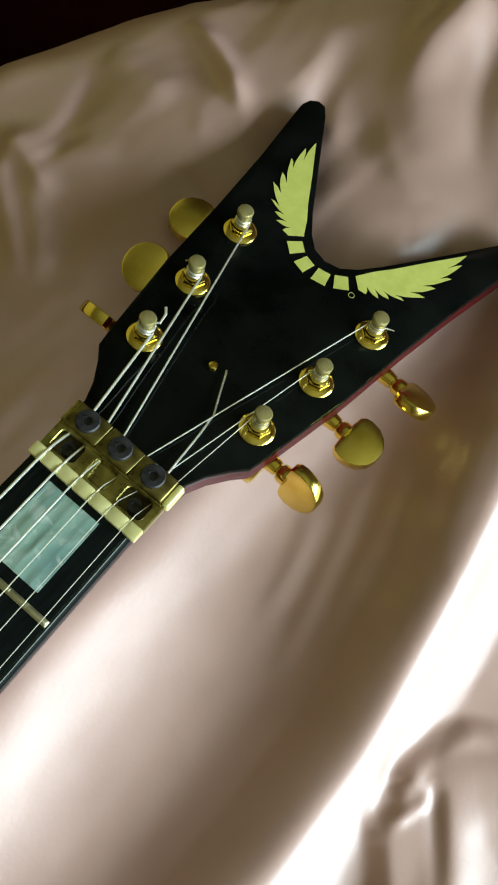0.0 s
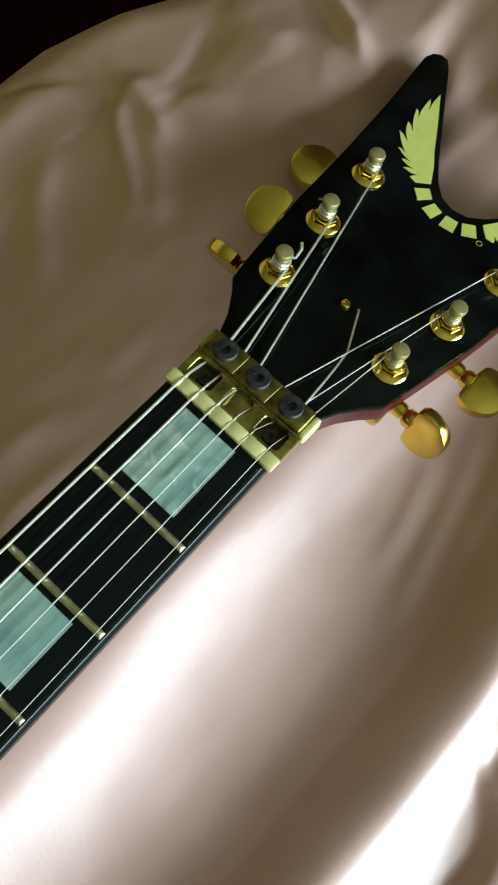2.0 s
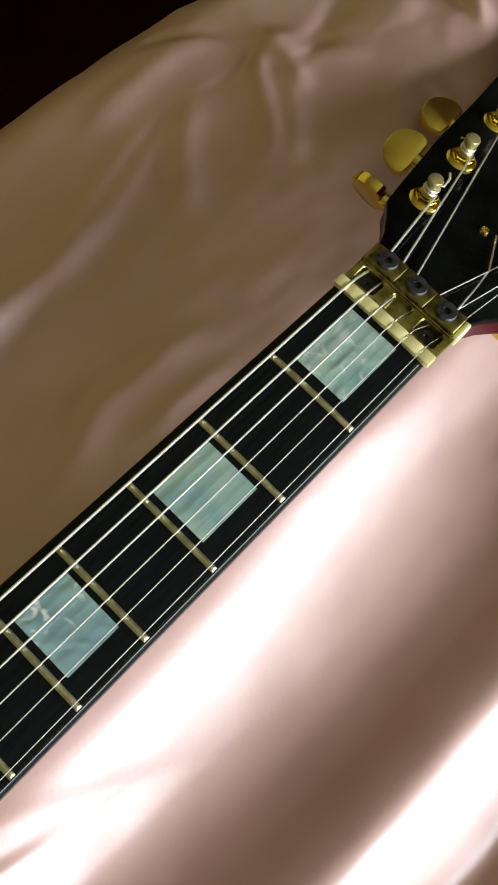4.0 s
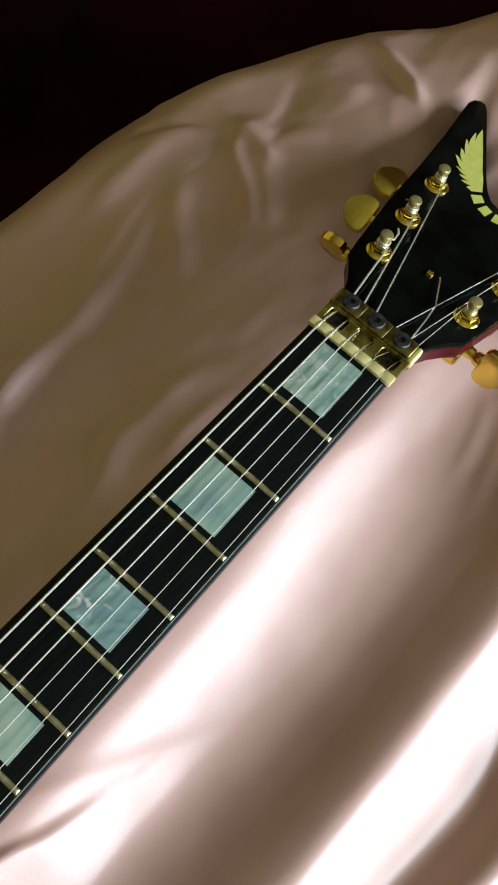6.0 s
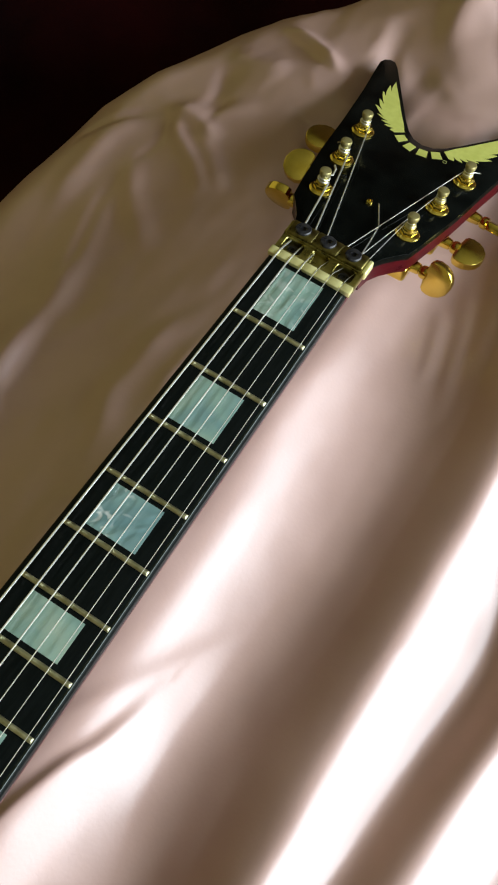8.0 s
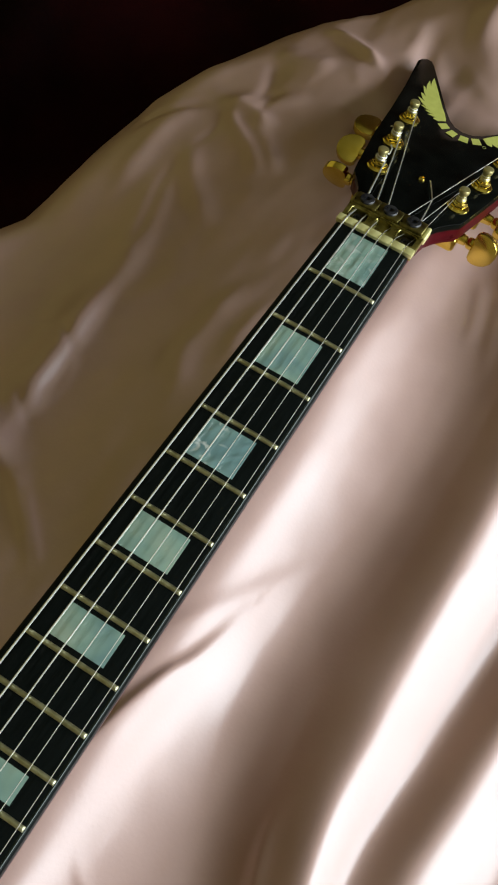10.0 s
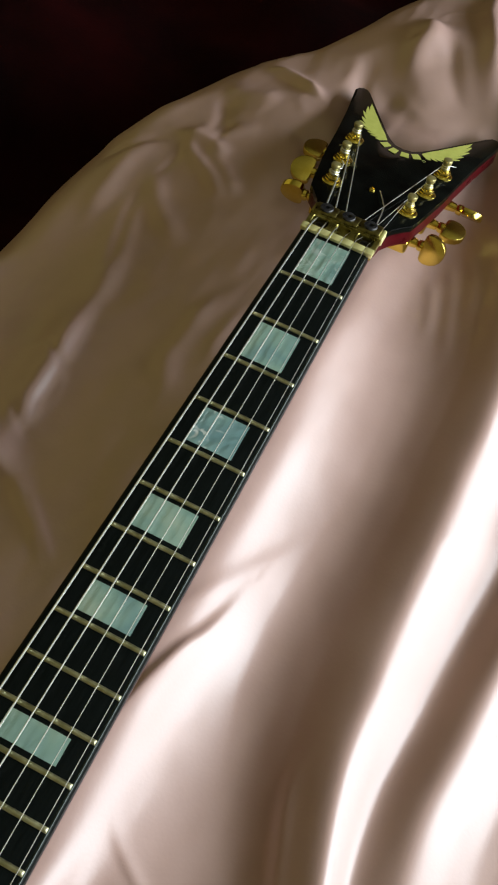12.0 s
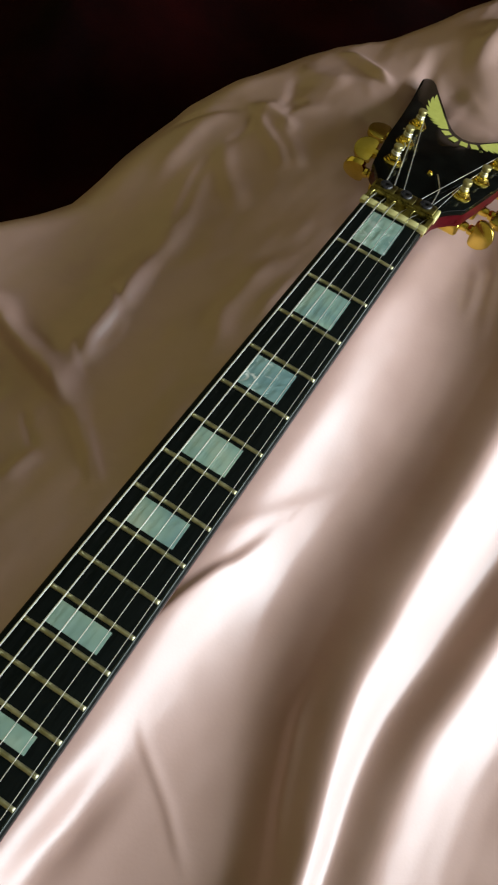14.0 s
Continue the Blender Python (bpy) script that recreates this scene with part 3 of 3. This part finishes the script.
    quads = np.stack([idx[:-1, :-1], idx[:-1, 1:], idx[1:, 1:], idx[1:, :-1]], -1).reshape(-1, 4)
    for _ in range(soften):
        for gz_t in (gz, gz.T):
            gz_t[1:-1] = 0.25 * gz_t[:-2] + 0.5 * gz_t[1:-1] + 0.25 * gz_t[2:]
    co = np.stack([gx, gy, gz], -1).reshape(-1, 3)
    if floor is not None:
        quads = quads[(co[quads][:, :, 2] > floor).any(1)]
    me = bpy.data.meshes.new(name)
    me.from_pydata(co.tolist(), [], quads.tolist())
    me.update()
    me.polygons.foreach_set("use_smooth", [True] * len(me.polygons))
    me.materials.append(mat)
    return new(name, me)


BED_Z = -0.15
# one long fold of the blanket
FURROW = [(-0.37, -0.20), (-0.358, -0.06), (-0.356, 0.045), (-0.366, 0.104), (-0.384, 0.168), (-0.40, 0.207), (-0.423, 0.254), (-0.47, 0.36)]


def blanket_height(x, y):
    s, _ = beside(x, y, EDGE)
    z = BED_Z + 0.02 * waves(x, y, 0.22, 61, 3) + 0.05 * rise(-0.10, -0.40, s) + 0.022 * np.sin((x * 0.7 + y * 0.5) * 34 + 3 * lattice(x, y, 0.2, 71)) * rise(-0.08, -0.2, s)
    d, a = beside(x, y, FURROW)
    z = z + 0.016 * np.exp(-(d / np.where(d < 0, 0.040, 0.018)) ** 2) * rise(0, 0.3, a) * rise(1, 0.7, a)
    return np.where(s > 0.02, np.minimum(z, BED_Z), z)


satin = sheet("satin_sheet", axis(-0.25, 0.26, 0.0012, -0.6, 0.9), axis(-0.46, 0.37, 0.0012, -0.9, 0.9), cloth_height, SATIN, BED_Z - 0.03, 1)
tagged(satin, "rumpled pale pink satin sheet with long soft folds", "bed sheet")
blanket = sheet("blanket", np.arange(-1.3, 1.31, 0.012), np.arange(-1.2, 1.41, 0.012), blanket_height, MAROON)
tagged(blanket, "very dark maroon velvet blanket beneath the pink sheet", "blanket")
tagged(part("bed", box(2.6, 2.6, 0.32, (0, 0.1, -0.385), 0.03), PLASTER), "low bed under a dark maroon blanket", "bed")

# ---- guitar ----
guitar = tagged(new("electric_guitar"), "black and red electric guitar with gold hardware lying on satin", "guitar")
guitar.matrix_basis = pose(0, 0, 0.06)
SCALE = 0.6287


def fret_y(number):
    return -SCALE * (1 - 2 ** (-number / 12))


def board_half(y, bass=False):
    return 0.0218 - 0.0165 * y if bass else 0.0199 - 0.0152 * y


RADIUS = 0.36
LAST = fret_y(22) - 0.008


def board_section(y):
    r = 0.0026
    out = []
    for side in (-1, 1):
        h = board_half(y, side < 0)
        flat = [(side * x, -x * x / (2 * RADIUS)) for x in np.linspace(0.002, h - r, 6)]
        zt = flat[-1][1]
        rim = [(side * (h - r + r * math.sin(a)), zt - r + r * math.cos(a)) for a in np.linspace(0.2, math.pi / 2, 7)]
        out.append(flat + rim + [(side * (h + 0.0001), -0.0058)])
    return [(x, y, z) for x, z in out[0][::-1] + out[1]]


fretboard = part("fretboard", loft([board_section(y) for y in np.linspace(0.0, LAST, 24)]), EBONY, guitar, "glossy black ebony fretboard with rounded edges")

line = []
for y in np.linspace(-0.0012, LAST, 24):
    h = board_half(y)
    line.append((h - 0.0026 + 0.0020 * math.sin(0.5), y, -(h - 0.0026) ** 2 / (2 * RADIUS) - 0.0026 + 0.0020 * math.cos(0.5)))
part("board_edge", tube(line, 0.0009, 12), EDGE_GLOSS, fretboard, "polished black rolled edge")


def neck_section(y, half, top, deep):
    pts = [(half * math.cos(a), top - deep * math.sin(a) ** 0.72 if math.sin(a) > 1e-6 else top) for a in np.linspace(0, math.pi, 21)]
    return [(x, y, z) for x, z in pts]


rows = [(LAST, 0.0165), (-0.30, 0.0155), (-0.15, 0.0148), (-0.05, 0.0145), (-0.01, 0.0148), (0.006, 0.0168)]
neck = part("neck", loft([neck_section(y, board_half(y) - 0.0001, -0.0059, d) for y, d in rows]
                         + [neck_section(0.018, 0.0202, -0.0060, 0.0178), neck_section(0.030, 0.0215, -0.0075, 0.0158), neck_section(0.045, 0.023, -0.0110, 0.0115)]),
            RED, guitar, "dark red lacquered neck back")


# headstock: two long horns with a notch between them
def face_z(y):
    return 0.0025 - 0.2505 * y


HALF = [(0.0204, 0.0145), (0.0212, 0.0235), (0.0240, 0.0300), (0.0285, 0.0368), (0.0325, 0.0415), (0.0343, 0.0500), (0.0400, 0.0830), (0.0437, 0.1150), (0.0480, 0.1450),
        (0.0528, 0.1715), (0.0540, 0.1785), (0.0530, 0.1828), (0.0503, 0.1851), (0.0468, 0.1848), (0.0432, 0.1805), (0.0300, 0.1592), (0.0165, 0.1378),
        (0.0108, 0.1300), (0.0058, 0.1255), (0.0, 0.1240)]
OUTLINE = [(x - 0.0005, y) for x, y in HALF] + [(-x - 0.0005, y) for x, y in HALF[-2::-1]]


def inset(points, d):
    out = []
    c = len(points)
    for a in range(c):
        p, q, s = Vector(points[a - 1]), Vector(points[a]), Vector(points[(a + 1) % c])
        e1, e2 = (q - p).normalized(), (s - q).normalized()
        nrm = Vector((-e1.y - e2.y, e1.x + e2.x))
        nrm = nrm.normalized() / max(0.5, math.sqrt(max(0.25, (1 + e1.dot(e2)) / 2)))
        out.append((q.x + d * nrm.x, q.y + d * nrm.y))
    return out


THICK = 0.0145
headstock = part("headstock", prism(inset(OUTLINE, 0.0003), -THICK, -0.0040, 0.0002, 1, lift=lambda x, y: face_z(y)), RED, guitar, "red lacquered headstock with two pointed horns")
rows = []
c = len(HALF)
for a in range(13, 2 * c - 14):
    p, q, r = (Vector(OUTLINE[b]) for b in (a - 1, a, a + 1))
    nrm = ((q - p).normalized() + (r - q).normalized()).normalized()
    nrm = Vector((nrm.y, -nrm.x))
    rows.append([(q.x + nrm.x * w, q.y + nrm.y * w, face_z(q.y) + z) for w, z in ((0.00015, -0.0040), (0.00015, -THICK - 0.0002), (-0.0008, -THICK - 0.0002), (-0.0008, -0.0040))])
part("notch_edge", loft(rows), BLACK, headstock, "black lacquered sides of the notch")
part("front_face", prism(OUTLINE, -0.0044, 0.0, 0.0005, 2, lift=lambda x, y: face_z(y)), BLACK, headstock, "glossy black lacquered front face")

# printed wing emblem
TIPS = [(0.0371, 0.1664), (0.0382, 0.1611), (0.0388, 0.1527), (0.0368, 0.1445), (0.0362, 0.1382), (0.0314, 0.1312), (0.0270, 0.1277), (0.0240, 0.1250), (0.0196, 0.1232)]
NOTCH = [(0.0349, 0.1554), (0.0353, 0.1492), (0.0322, 0.1415), (0.0304, 0.1360), (0.0271, 0.1308), (0.0232, 0.1292), (0.0206, 0.1275), (0.0180, 0.1262)]
wing = []
for a, p in enumerate(TIPS):
    wing.append(p)
    if a < len(NOTCH):
        q = NOTCH[a]
        nx, ny = TIPS[a + 1]
        for u in (0.3, 0.6, 0.85):
            mx, my = p[0] * (1 - u) + q[0] * u, p[1] * (1 - u) + q[1] * u
            b = 0.9 * u * (1 - u)
            wing.append((mx + b * (nx - mx), my + b * (ny - my)))
        wing += [q, (q[0] * 0.5 + nx * 0.5 - 0.08 * (q[0] - p[0]), q[1] * 0.5 + ny * 0.5 - 0.08 * (q[1] - p[1]))]
wing += [(0.0165, 0.1228), (0.0122, 0.1268), (0.0160, 0.1336), (0.0205, 0.1400), (0.0282, 0.1525)]
for side in (-1, 1):
    pts = [(side * x - 0.0006, y) for x, y in wing]
    part("logo_wing", prism(pts[::-1] if side > 0 else pts, 0.00012, 0.00028, lift=lambda x, y: face_z(y)), LOGO, headstock, "lime yellow printed feathered wing", smooth=False)
for x, y, turn, w in ((-0.0118, 0.1208, -40, 0.0056), (-0.0050, 0.1172, -15, 0.0054), (0.0028, 0.1172, 11, 0.0058), (0.0096, 0.1206, 36, 0.0058)):
    c, s = math.cos(radians(turn)), math.sin(radians(turn))
    pts = [(x + c * a - s * b, y + s * a + c * b) for a, b in ((-w / 2, -0.0029), (w / 2, -0.0029), (w / 2 * 0.86, 0.0029), (-w / 2 * 0.86, 0.0029))]
    part("logo_bar", prism(pts, 0.00012, 0.00028, lift=lambda x, y: face_z(y)), LOGO, headstock, "lime yellow printed bar", smooth=False)
ring = [(0.0155 + 0.0011 * math.cos(a), 0.1190 + 0.0011 * math.sin(a)) for a in np.linspace(0, 2 * math.pi, 25)]
part("logo_ring", tube([(x, y, face_z(y) + 0.0001) for x, y in ring], 0.00010, 6), LOGO, headstock, "tiny printed ring")

# tilt of everything that stands on the headstock
TILT = math.degrees(math.atan(0.2505))


def on_face(x, y, up=0.0):
    return pose(x, y, face_z(y), -TILT) @ Matrix.Translation((0, 0, up))


bm = lathe([(0, -0.001), (0.0019, -0.001), (0.0019, 0.0006), (0.0015, 0.0016), (0.0009, 0.0019), (0.0008, 0.0012), (0, 0.0012)], 20)
part("screw", bm, GOLD, headstock, "small gold screw head", on_face(-0.0005, 0.0612))

# locking nut: a plate with three sunken pockets, a grooved shelf and three clamp pads
nut = part("locking_nut", box(0.0416, 0.0200, 0.0030, (0, 0.0122, -0.0047), 0.0005), OLD_GOLD, guitar, "tarnished gold locking string nut")
bm = bmesh.new()
NUT_X = [-0.0176, -0.0110, -0.0043, 0.0026, 0.0093, 0.0164]
stops = [-0.0222] + NUT_X + [0.0216]
for a in range(7):
    x0, x1 = stops[a] + (0.00022 if a else 0), stops[a + 1] - (0.00022 if a < 6 else 0)
    box(x1 - x0, 0.0046, 0.0033, ((x0 + x1) / 2, 0.0015, 0.0003), 0.0006, 2, bm)
box(0.0430, 0.0040, 0.0028, (-0.0003, 0.0015, 0.0001), 0.0004, 2, bm=bm)
part("string_shelf", bm, PALE_GOLD, nut, "pale gold string shelf with six grooves")


def pocket_cell(b, x0, x1, y0, y1, ix0, ix1, iy0, iy1, top, floor, r=0.0016):
    """A flat cell with a round-cornered pocket sunk into it."""
    cx, cy = (ix0 + ix1) / 2, (iy0 + iy1) / 2
    inner = []
    for qx, qy, a0 in ((ix1 - r, iy1 - r, 0), (ix0 + r, iy1 - r, 90), (ix0 + r, iy0 + r, 180), (ix1 - r, iy0 + r, 270)):
        inner += [(qx + r * math.cos(radians(a0 + a)), qy + r * math.sin(radians(a0 + a))) for a in (0, 22.5, 45, 67.5, 90)]
    outer = []
    for n_, (px, py) in enumerate(inner):
        ox = x1 if px > cx else x0
        oy = y1 if py > cy else y0
        step = n_ % 5
        if step == 2:
            outer.append((ox, oy))
        elif (step < 2) == (n_ // 5 in (0, 2)):
            outer.append((ox, py))
        else:
            outer.append((px, oy))
    lip = 0.0004
    rings = [[b.verts.new((x, y, top)) for x, y in outer]]
    rings.append([b.verts.new((cx + (x - cx) * 1.06, cy + (y - cy) * 1.08, top)) for x, y in inner])
    rings.append([b.verts.new((x, y, top - lip)) for x, y in inner])
    rings.append([b.verts.new((x, y, floor)) for x, y in inner])
    for p, q in zip(rings, rings[1:]):
        for a in range(20):
            b.faces.new((p[a], p[(a + 1) % 20], q[(a + 1) % 20], q[a]))


bm = bmesh.new()
for x0, x1, w in ((-0.0208, -0.0068, 0.0098), (-0.0068, 0.0068, 0.0088), (0.0068, 0.0208, 0.0098)):
    c = (x0 + x1) / 2
    pocket_cell(bm, x0, x1, 0.0038, 0.0132, c - w / 2, c + w / 2, 0.0049, 0.0119, 0.0012 if abs(c) > 0.005 else 0.0010, -0.0029 if abs(c) > 0.005 else -0.0012)
for x in (-0.0209, 0.0209):
    box(0.0012, 0.0096, 0.0046, (x, 0.0085, -0.0012), 0.0004, 2, bm)
part("pocket_plate", bm, OLD_GOLD, nut, "tarnished gold plate with round-cornered pockets")
for x, z, mat in ((-0.0138, -0.0028, POCKET_SHADE), (0.0, -0.0012, OLD_GOLD), (0.0138, -0.0028, POCKET_SHADE)):
    part("pocket", box(0.0108, 0.0078, 0.0006, (x, 0.0084, z), 0.0001), mat, nut, "recessed pocket floor, painted shade in the outer pair")
part("bridge_bar", box(0.0412, 0.0011, 0.0042, (0, 0.0129, -0.0002), 0.0004), OLD_GOLD, nut, "worn bright ridge")
for side in (-1, 1):
    part("side_lug", box(0.0024, 0.0086, 0.0052, (side * 0.0210 + 0.0002, 0.0176, -0.0014), 0.0008, 3), PALE_GOLD if side > 0 else OLD_GOLD, nut, "gold end lug, paler at the treble end")


def bolt_mesh(r, h, mat):
    """A round cap with a chamfered rim and a six-sided socket."""
    b = lathe([(r, 0), (r, h * 0.55), (r * 0.9, h), (r * 0.44, h)], 24)
    hexa = []
    for rr, z in ((r * 0.44, h), (r * 0.36, h * 0.85), (r * 0.36, h * 0.2)):
        hexa.append([b.verts.new((rr * math.cos(radians(60 * a)), rr * math.sin(radians(60 * a)), z)) for a in range(6)])
    for p, q in zip(hexa, hexa[1:]):
        for a in range(6):
            b.faces.new((p[a], p[(a + 1) % 6], q[(a + 1) % 6], q[a]))
    b.faces.new(hexa[-1])
    return mesh_of("bolt", b, mat)


BOLT, SMALL = bolt_mesh(0.0040, 0.0012, DARK), bolt_mesh(0.0026, 0.0009, DARK)
for a, x in enumerate((-0.0137, -0.0002, 0.0133)):
    pad = part("clamp_pad", box(0.0134, 0.0090, 0.0050, (0, 0, -0.0025), 0.0007, 3), PAD_GOLD, nut, "clouded dark gold clamp pad", pose(x, 0.0177, 0.0029 + 0.0002 * (a - 1), -9, 0, (1.5, -1, 1)[a]))
    part("bolt", BOLT, None, pad, "black hex socket bolt", pose(-0.0004, 0.0003, -0.0001))
for x in (-0.0138, 0.0138):
    part("mounting_screw", SMALL, None, nut, "black sunken screw", pose(x, 0.0082, -0.0024))

# machine heads
BACK = -THICK - 0.0045
half = [(0.0, 0.0036), (0.0004, 0.0074), (0.0018, 0.0089), (0.0044, 0.0096), (0.0082, 0.0091), (0.0114, 0.0074), (0.0138, 0.0046), (0.0147, 0.0016)]


def button_mesh():
    """A flat keystone slab, wider than long, with chamfered rims."""
    pts = half + [(x, -y) for x, y in half[::-1]]
    b = prism(pts[::-1], -0.0024, 0.0024)
    bmesh.ops.recalc_face_normals(b, faces=b.faces)
    rims = [e for e in b.edges if abs(e.verts[0].co.z - e.verts[1].co.z) < 1e-6]
    bmesh.ops.bevel(b, geom=rims, offset=0.0008, segments=2, affect="EDGES", profile=0.5)
    return mesh_of("button", b, GOLD, angle=24)


BUTTON = button_mesh()
SHAFT = mesh_of("shaft", lathe([(0, -0.010), (0.0036, -0.010), (0.0034, -0.001), (0.0029, 0.0030), (0.0028, 0.0036), (0.0023, 0.0038), (0.0023, 0.0044), (0.0031, 0.0047), (0.0035, 0.0060),
                                (0.0035, 0.0082), (0, 0.0082)], 24), GOLD)
WASHER = mesh_of("washer", lathe([(0, 0), (0.0061, 0), (0.0062, 0.0006), (0.0055, 0.0012), (0.0042, 0.0015), (0, 0.0015)], 32), GOLD)
bm = prism([(0.0044 * math.cos(radians(60 * a + 15)), 0.0044 * math.sin(radians(60 * a + 15))) for a in range(6)], 0.0013, 0.0038, 0.0007, 2)
lathe([(0.0036, 0.0036), (0.0034, 0.0046), (0.0026, 0.0050), (0, 0.0050)], 24, bm)
HEXNUT = mesh_of("hex_nut", bm, GOLD)
POST = mesh_of("post", lathe([(0, 0.004), (0.0026, 0.004), (0.0030, 0.0056), (0.0024, 0.0066), (0.0022, 0.0078), (0.0024, 0.0086), (0.0028, 0.0092), (0.0030, 0.0110), (0.0027, 0.0117),
                              (0.0017, 0.0120), (0, 0.0120)], 28), NICKEL)
HOUSING = mesh_of("machine_head", box(0.0155, 0.0135, 0.0095, (0, 0, -THICK - 0.0046), 0.0022, 3), GOLD)
# side, across, along, turn of the button about its shaft, sweep of the shaft
HEADS = [(-1, 0.0243, 0.0540, 62, 2), (-1, 0.0279, 0.0822, -30, 3), (-1, 0.0306, 0.1112, -8, 3), (1, 0.0310, 0.1105, -33, -3), (1, 0.0283, 0.0815, 8, -3), (1, 0.0249, 0.0538, 82, -4)]
for (side, x, y, turn, sweep), inward in zip(HEADS, (0.0, -0.0005, 0.0010, -0.0008, -0.0008, 0.0)):
    head = part("machine_head", HOUSING, None, guitar, "gold tuning machine with a faceted button", on_face(side * x, y))
    part("washer", WASHER, None, head)
    part("hex_nut", HEXNUT, None, head)
    part("post", POST, None, head, "pale metal string post")
    out = Matrix.Translation((0, 0.0045 if side > 0 else 0.0058, BACK)) @ pose(0, 0, 0, 0, 0, (0 if side > 0 else 180) + sweep) @ Matrix.Translation((0.0385 - inward - x + (y - 0.054) * 0.155, 0, 0))
    part("shaft", SHAFT, None, head, m=out @ pose(-0.0056, 0, 0, 0, 90, 0))
    part("button", BUTTON, None, head, "polished gold faceted button", out @ pose(0.0020, 0, 0, turn, 0, 0))

# frets
for number in range(1, 23):
    y = fret_y(number)
    h = 0.0186 - 0.0158 * y - 0.0004
    sec = []
    for x in [-h, -h + 0.0002, -h + 0.0006, -h + 0.0012] + list(np.linspace(-h + 0.003, h - 0.003, 11)) + [h - 0.0012, h - 0.0006, h - 0.0002, h]:
        z = -x * x / (2 * RADIUS)
        in_from_end = (h - abs(x)) / 0.0012
        tall = 0.0011 * (0.15 + 0.85 * math.sqrt(max(0, 1 - (1 - min(1, in_from_end)) ** 2)))
        sec.append([(x, y + w, z + max(-0.0002, tall * c)) for w, c in ((-0.0012, -0.2), (-0.0011, 0.45), (-0.0006, 0.9), (0, 1.0), (0.0006, 0.9), (0.0011, 0.45), (0.0012, -0.2))])
    part("fret", loft(sec), FRET, fretboard)

# pearl blocks
for number in (1, 3, 5, 7, 9, 12, 15, 17, 19, 21):
    y1, y0 = fret_y(number - 1) - 0.0032, fret_y(number) + 0.0036
    if number == 1:
        y0 = -0.0303
    xs = np.linspace(-1, 1, 9)
    b = bmesh.new()
    grid = [[b.verts.new((s * (0.0103 - 0.0125 * y) - 0.0006, y, -(s * (0.0103 - 0.0125 * y)) ** 2 / (2 * RADIUS) + 0.00012)) for s in xs] for y in (y0, y1)]
    low = [[b.verts.new((v.co.x, v.co.y, v.co.z - 0.0006)) for v in row] for row in grid]
    for a in range(8):
        b.faces.new((grid[0][a], grid[0][a + 1], grid[1][a + 1], grid[1][a]))
        b.faces.new((low[0][a], low[0][a + 1], grid[0][a + 1], grid[0][a]))
        b.faces.new((grid[1][a], grid[1][a + 1], low[1][a + 1], low[1][a]))
    for a in (0, 8):
        b.faces.new((grid[0][a], grid[1][a], low[1][a], low[0][a]))
    part("pearl_inlay", b, {1: RIPPLED_PEARL, 5: GLARED_PEARL}.get(number, PEARL), fretboard, {1: "rippled pale green mother of pearl block", 5: "bluish figured pearl block with painted glare"}.get(number, "pale green mother of pearl block inlay"))

# strings
GAUGE = [0.00049, 0.00042, 0.00034, 0.00023, 0.00018, 0.00015]
OUT_X = [-0.0161, -0.0100, -0.0033, 0.0058, 0.0141, 0.0187]
ends = [HEADS[0], HEADS[1], HEADS[2], HEADS[3], HEADS[4], HEADS[5]]
for a in range(6):
    side, hx, hy, _, _ = ends[a]
    m = on_face(side * hx, hy)
    far_x = -0.0262 + 0.0525 * a / 5
    f = (LAST + 0.0) / -SCALE
    r = GAUGE[a]
    start = (NUT_X[a] + (far_x - NUT_X[a]) * f, LAST, 0.0034 + r)
    turns, wrap = 1.4, 0.0023 + r
    a0 = math.pi * (0.5 if side > 0 else 0.5) + side * 0.4
    tangent = m @ Vector((-side * (wrap + 0.0002), -0.0002, 0.0058))
    pts = [start, (NUT_X[a], 0.0012, 0.0019 + r * 0.6), (NUT_X[a] * 0.95 + OUT_X[a] * 0.05, 0.0062, 0.0008), (OUT_X[a] * 0.5 + NUT_X[a] * 0.5, 0.0125, -0.0008),
           (OUT_X[a], 0.0208, -0.0012), tuple(tangent)]
    base = math.pi if side > 0 else 0.0
    way = -1 if side > 0 else 1
    for s in range(1, 27):
        u = s / 26
        ang = base + way * -2 * math.pi * turns * u
        pts.append(tuple(m @ Vector((wrap * math.cos(ang), wrap * math.sin(ang), 0.0058 + 0.0022 * u))))
    if a == 0:
        pts += [tuple(m @ Vector((0.0030, 0.0030, 0.0085))), tuple(m @ Vector((0.0026, 0.0060, 0.0100))), tuple(m @ Vector((0.0010, 0.0078, 0.0106)))]
    elif a == 3:
        pts += [tuple(m @ Vector((0.0032, 0.0004, 0.0080))), tuple(m @ Vector((0.0060, 0.0016, 0.0080)))]
    elif a == 1:
        pts += [tuple(m @ Vector((-0.0028, 0.0010, 0.0084))), tuple(m @ Vector((-0.0042, -0.0006, 0.0086)))]
    part("string", tube(pts, r, 8), WOUND if a < 3 else STEEL, guitar, "wound steel guitar string" if a < 3 else "thin plain steel guitar string")
tail = smooth_line([(0.0149, 0.0215, -0.0010), (0.0145, 0.0254, -0.0016), (0.0134, 0.0365, -0.0042), (0.0120, 0.0464, -0.0072), (0.0113, 0.0484, -0.0080), (0.0078, 0.0554, -0.0096), (0.0046, 0.0620, -0.0118), (0.0038, 0.0632, -0.0124)], 4)
part("string_tail", tube(tail, 0.00036, 8), STEEL, guitar, "bent cut end of a string")
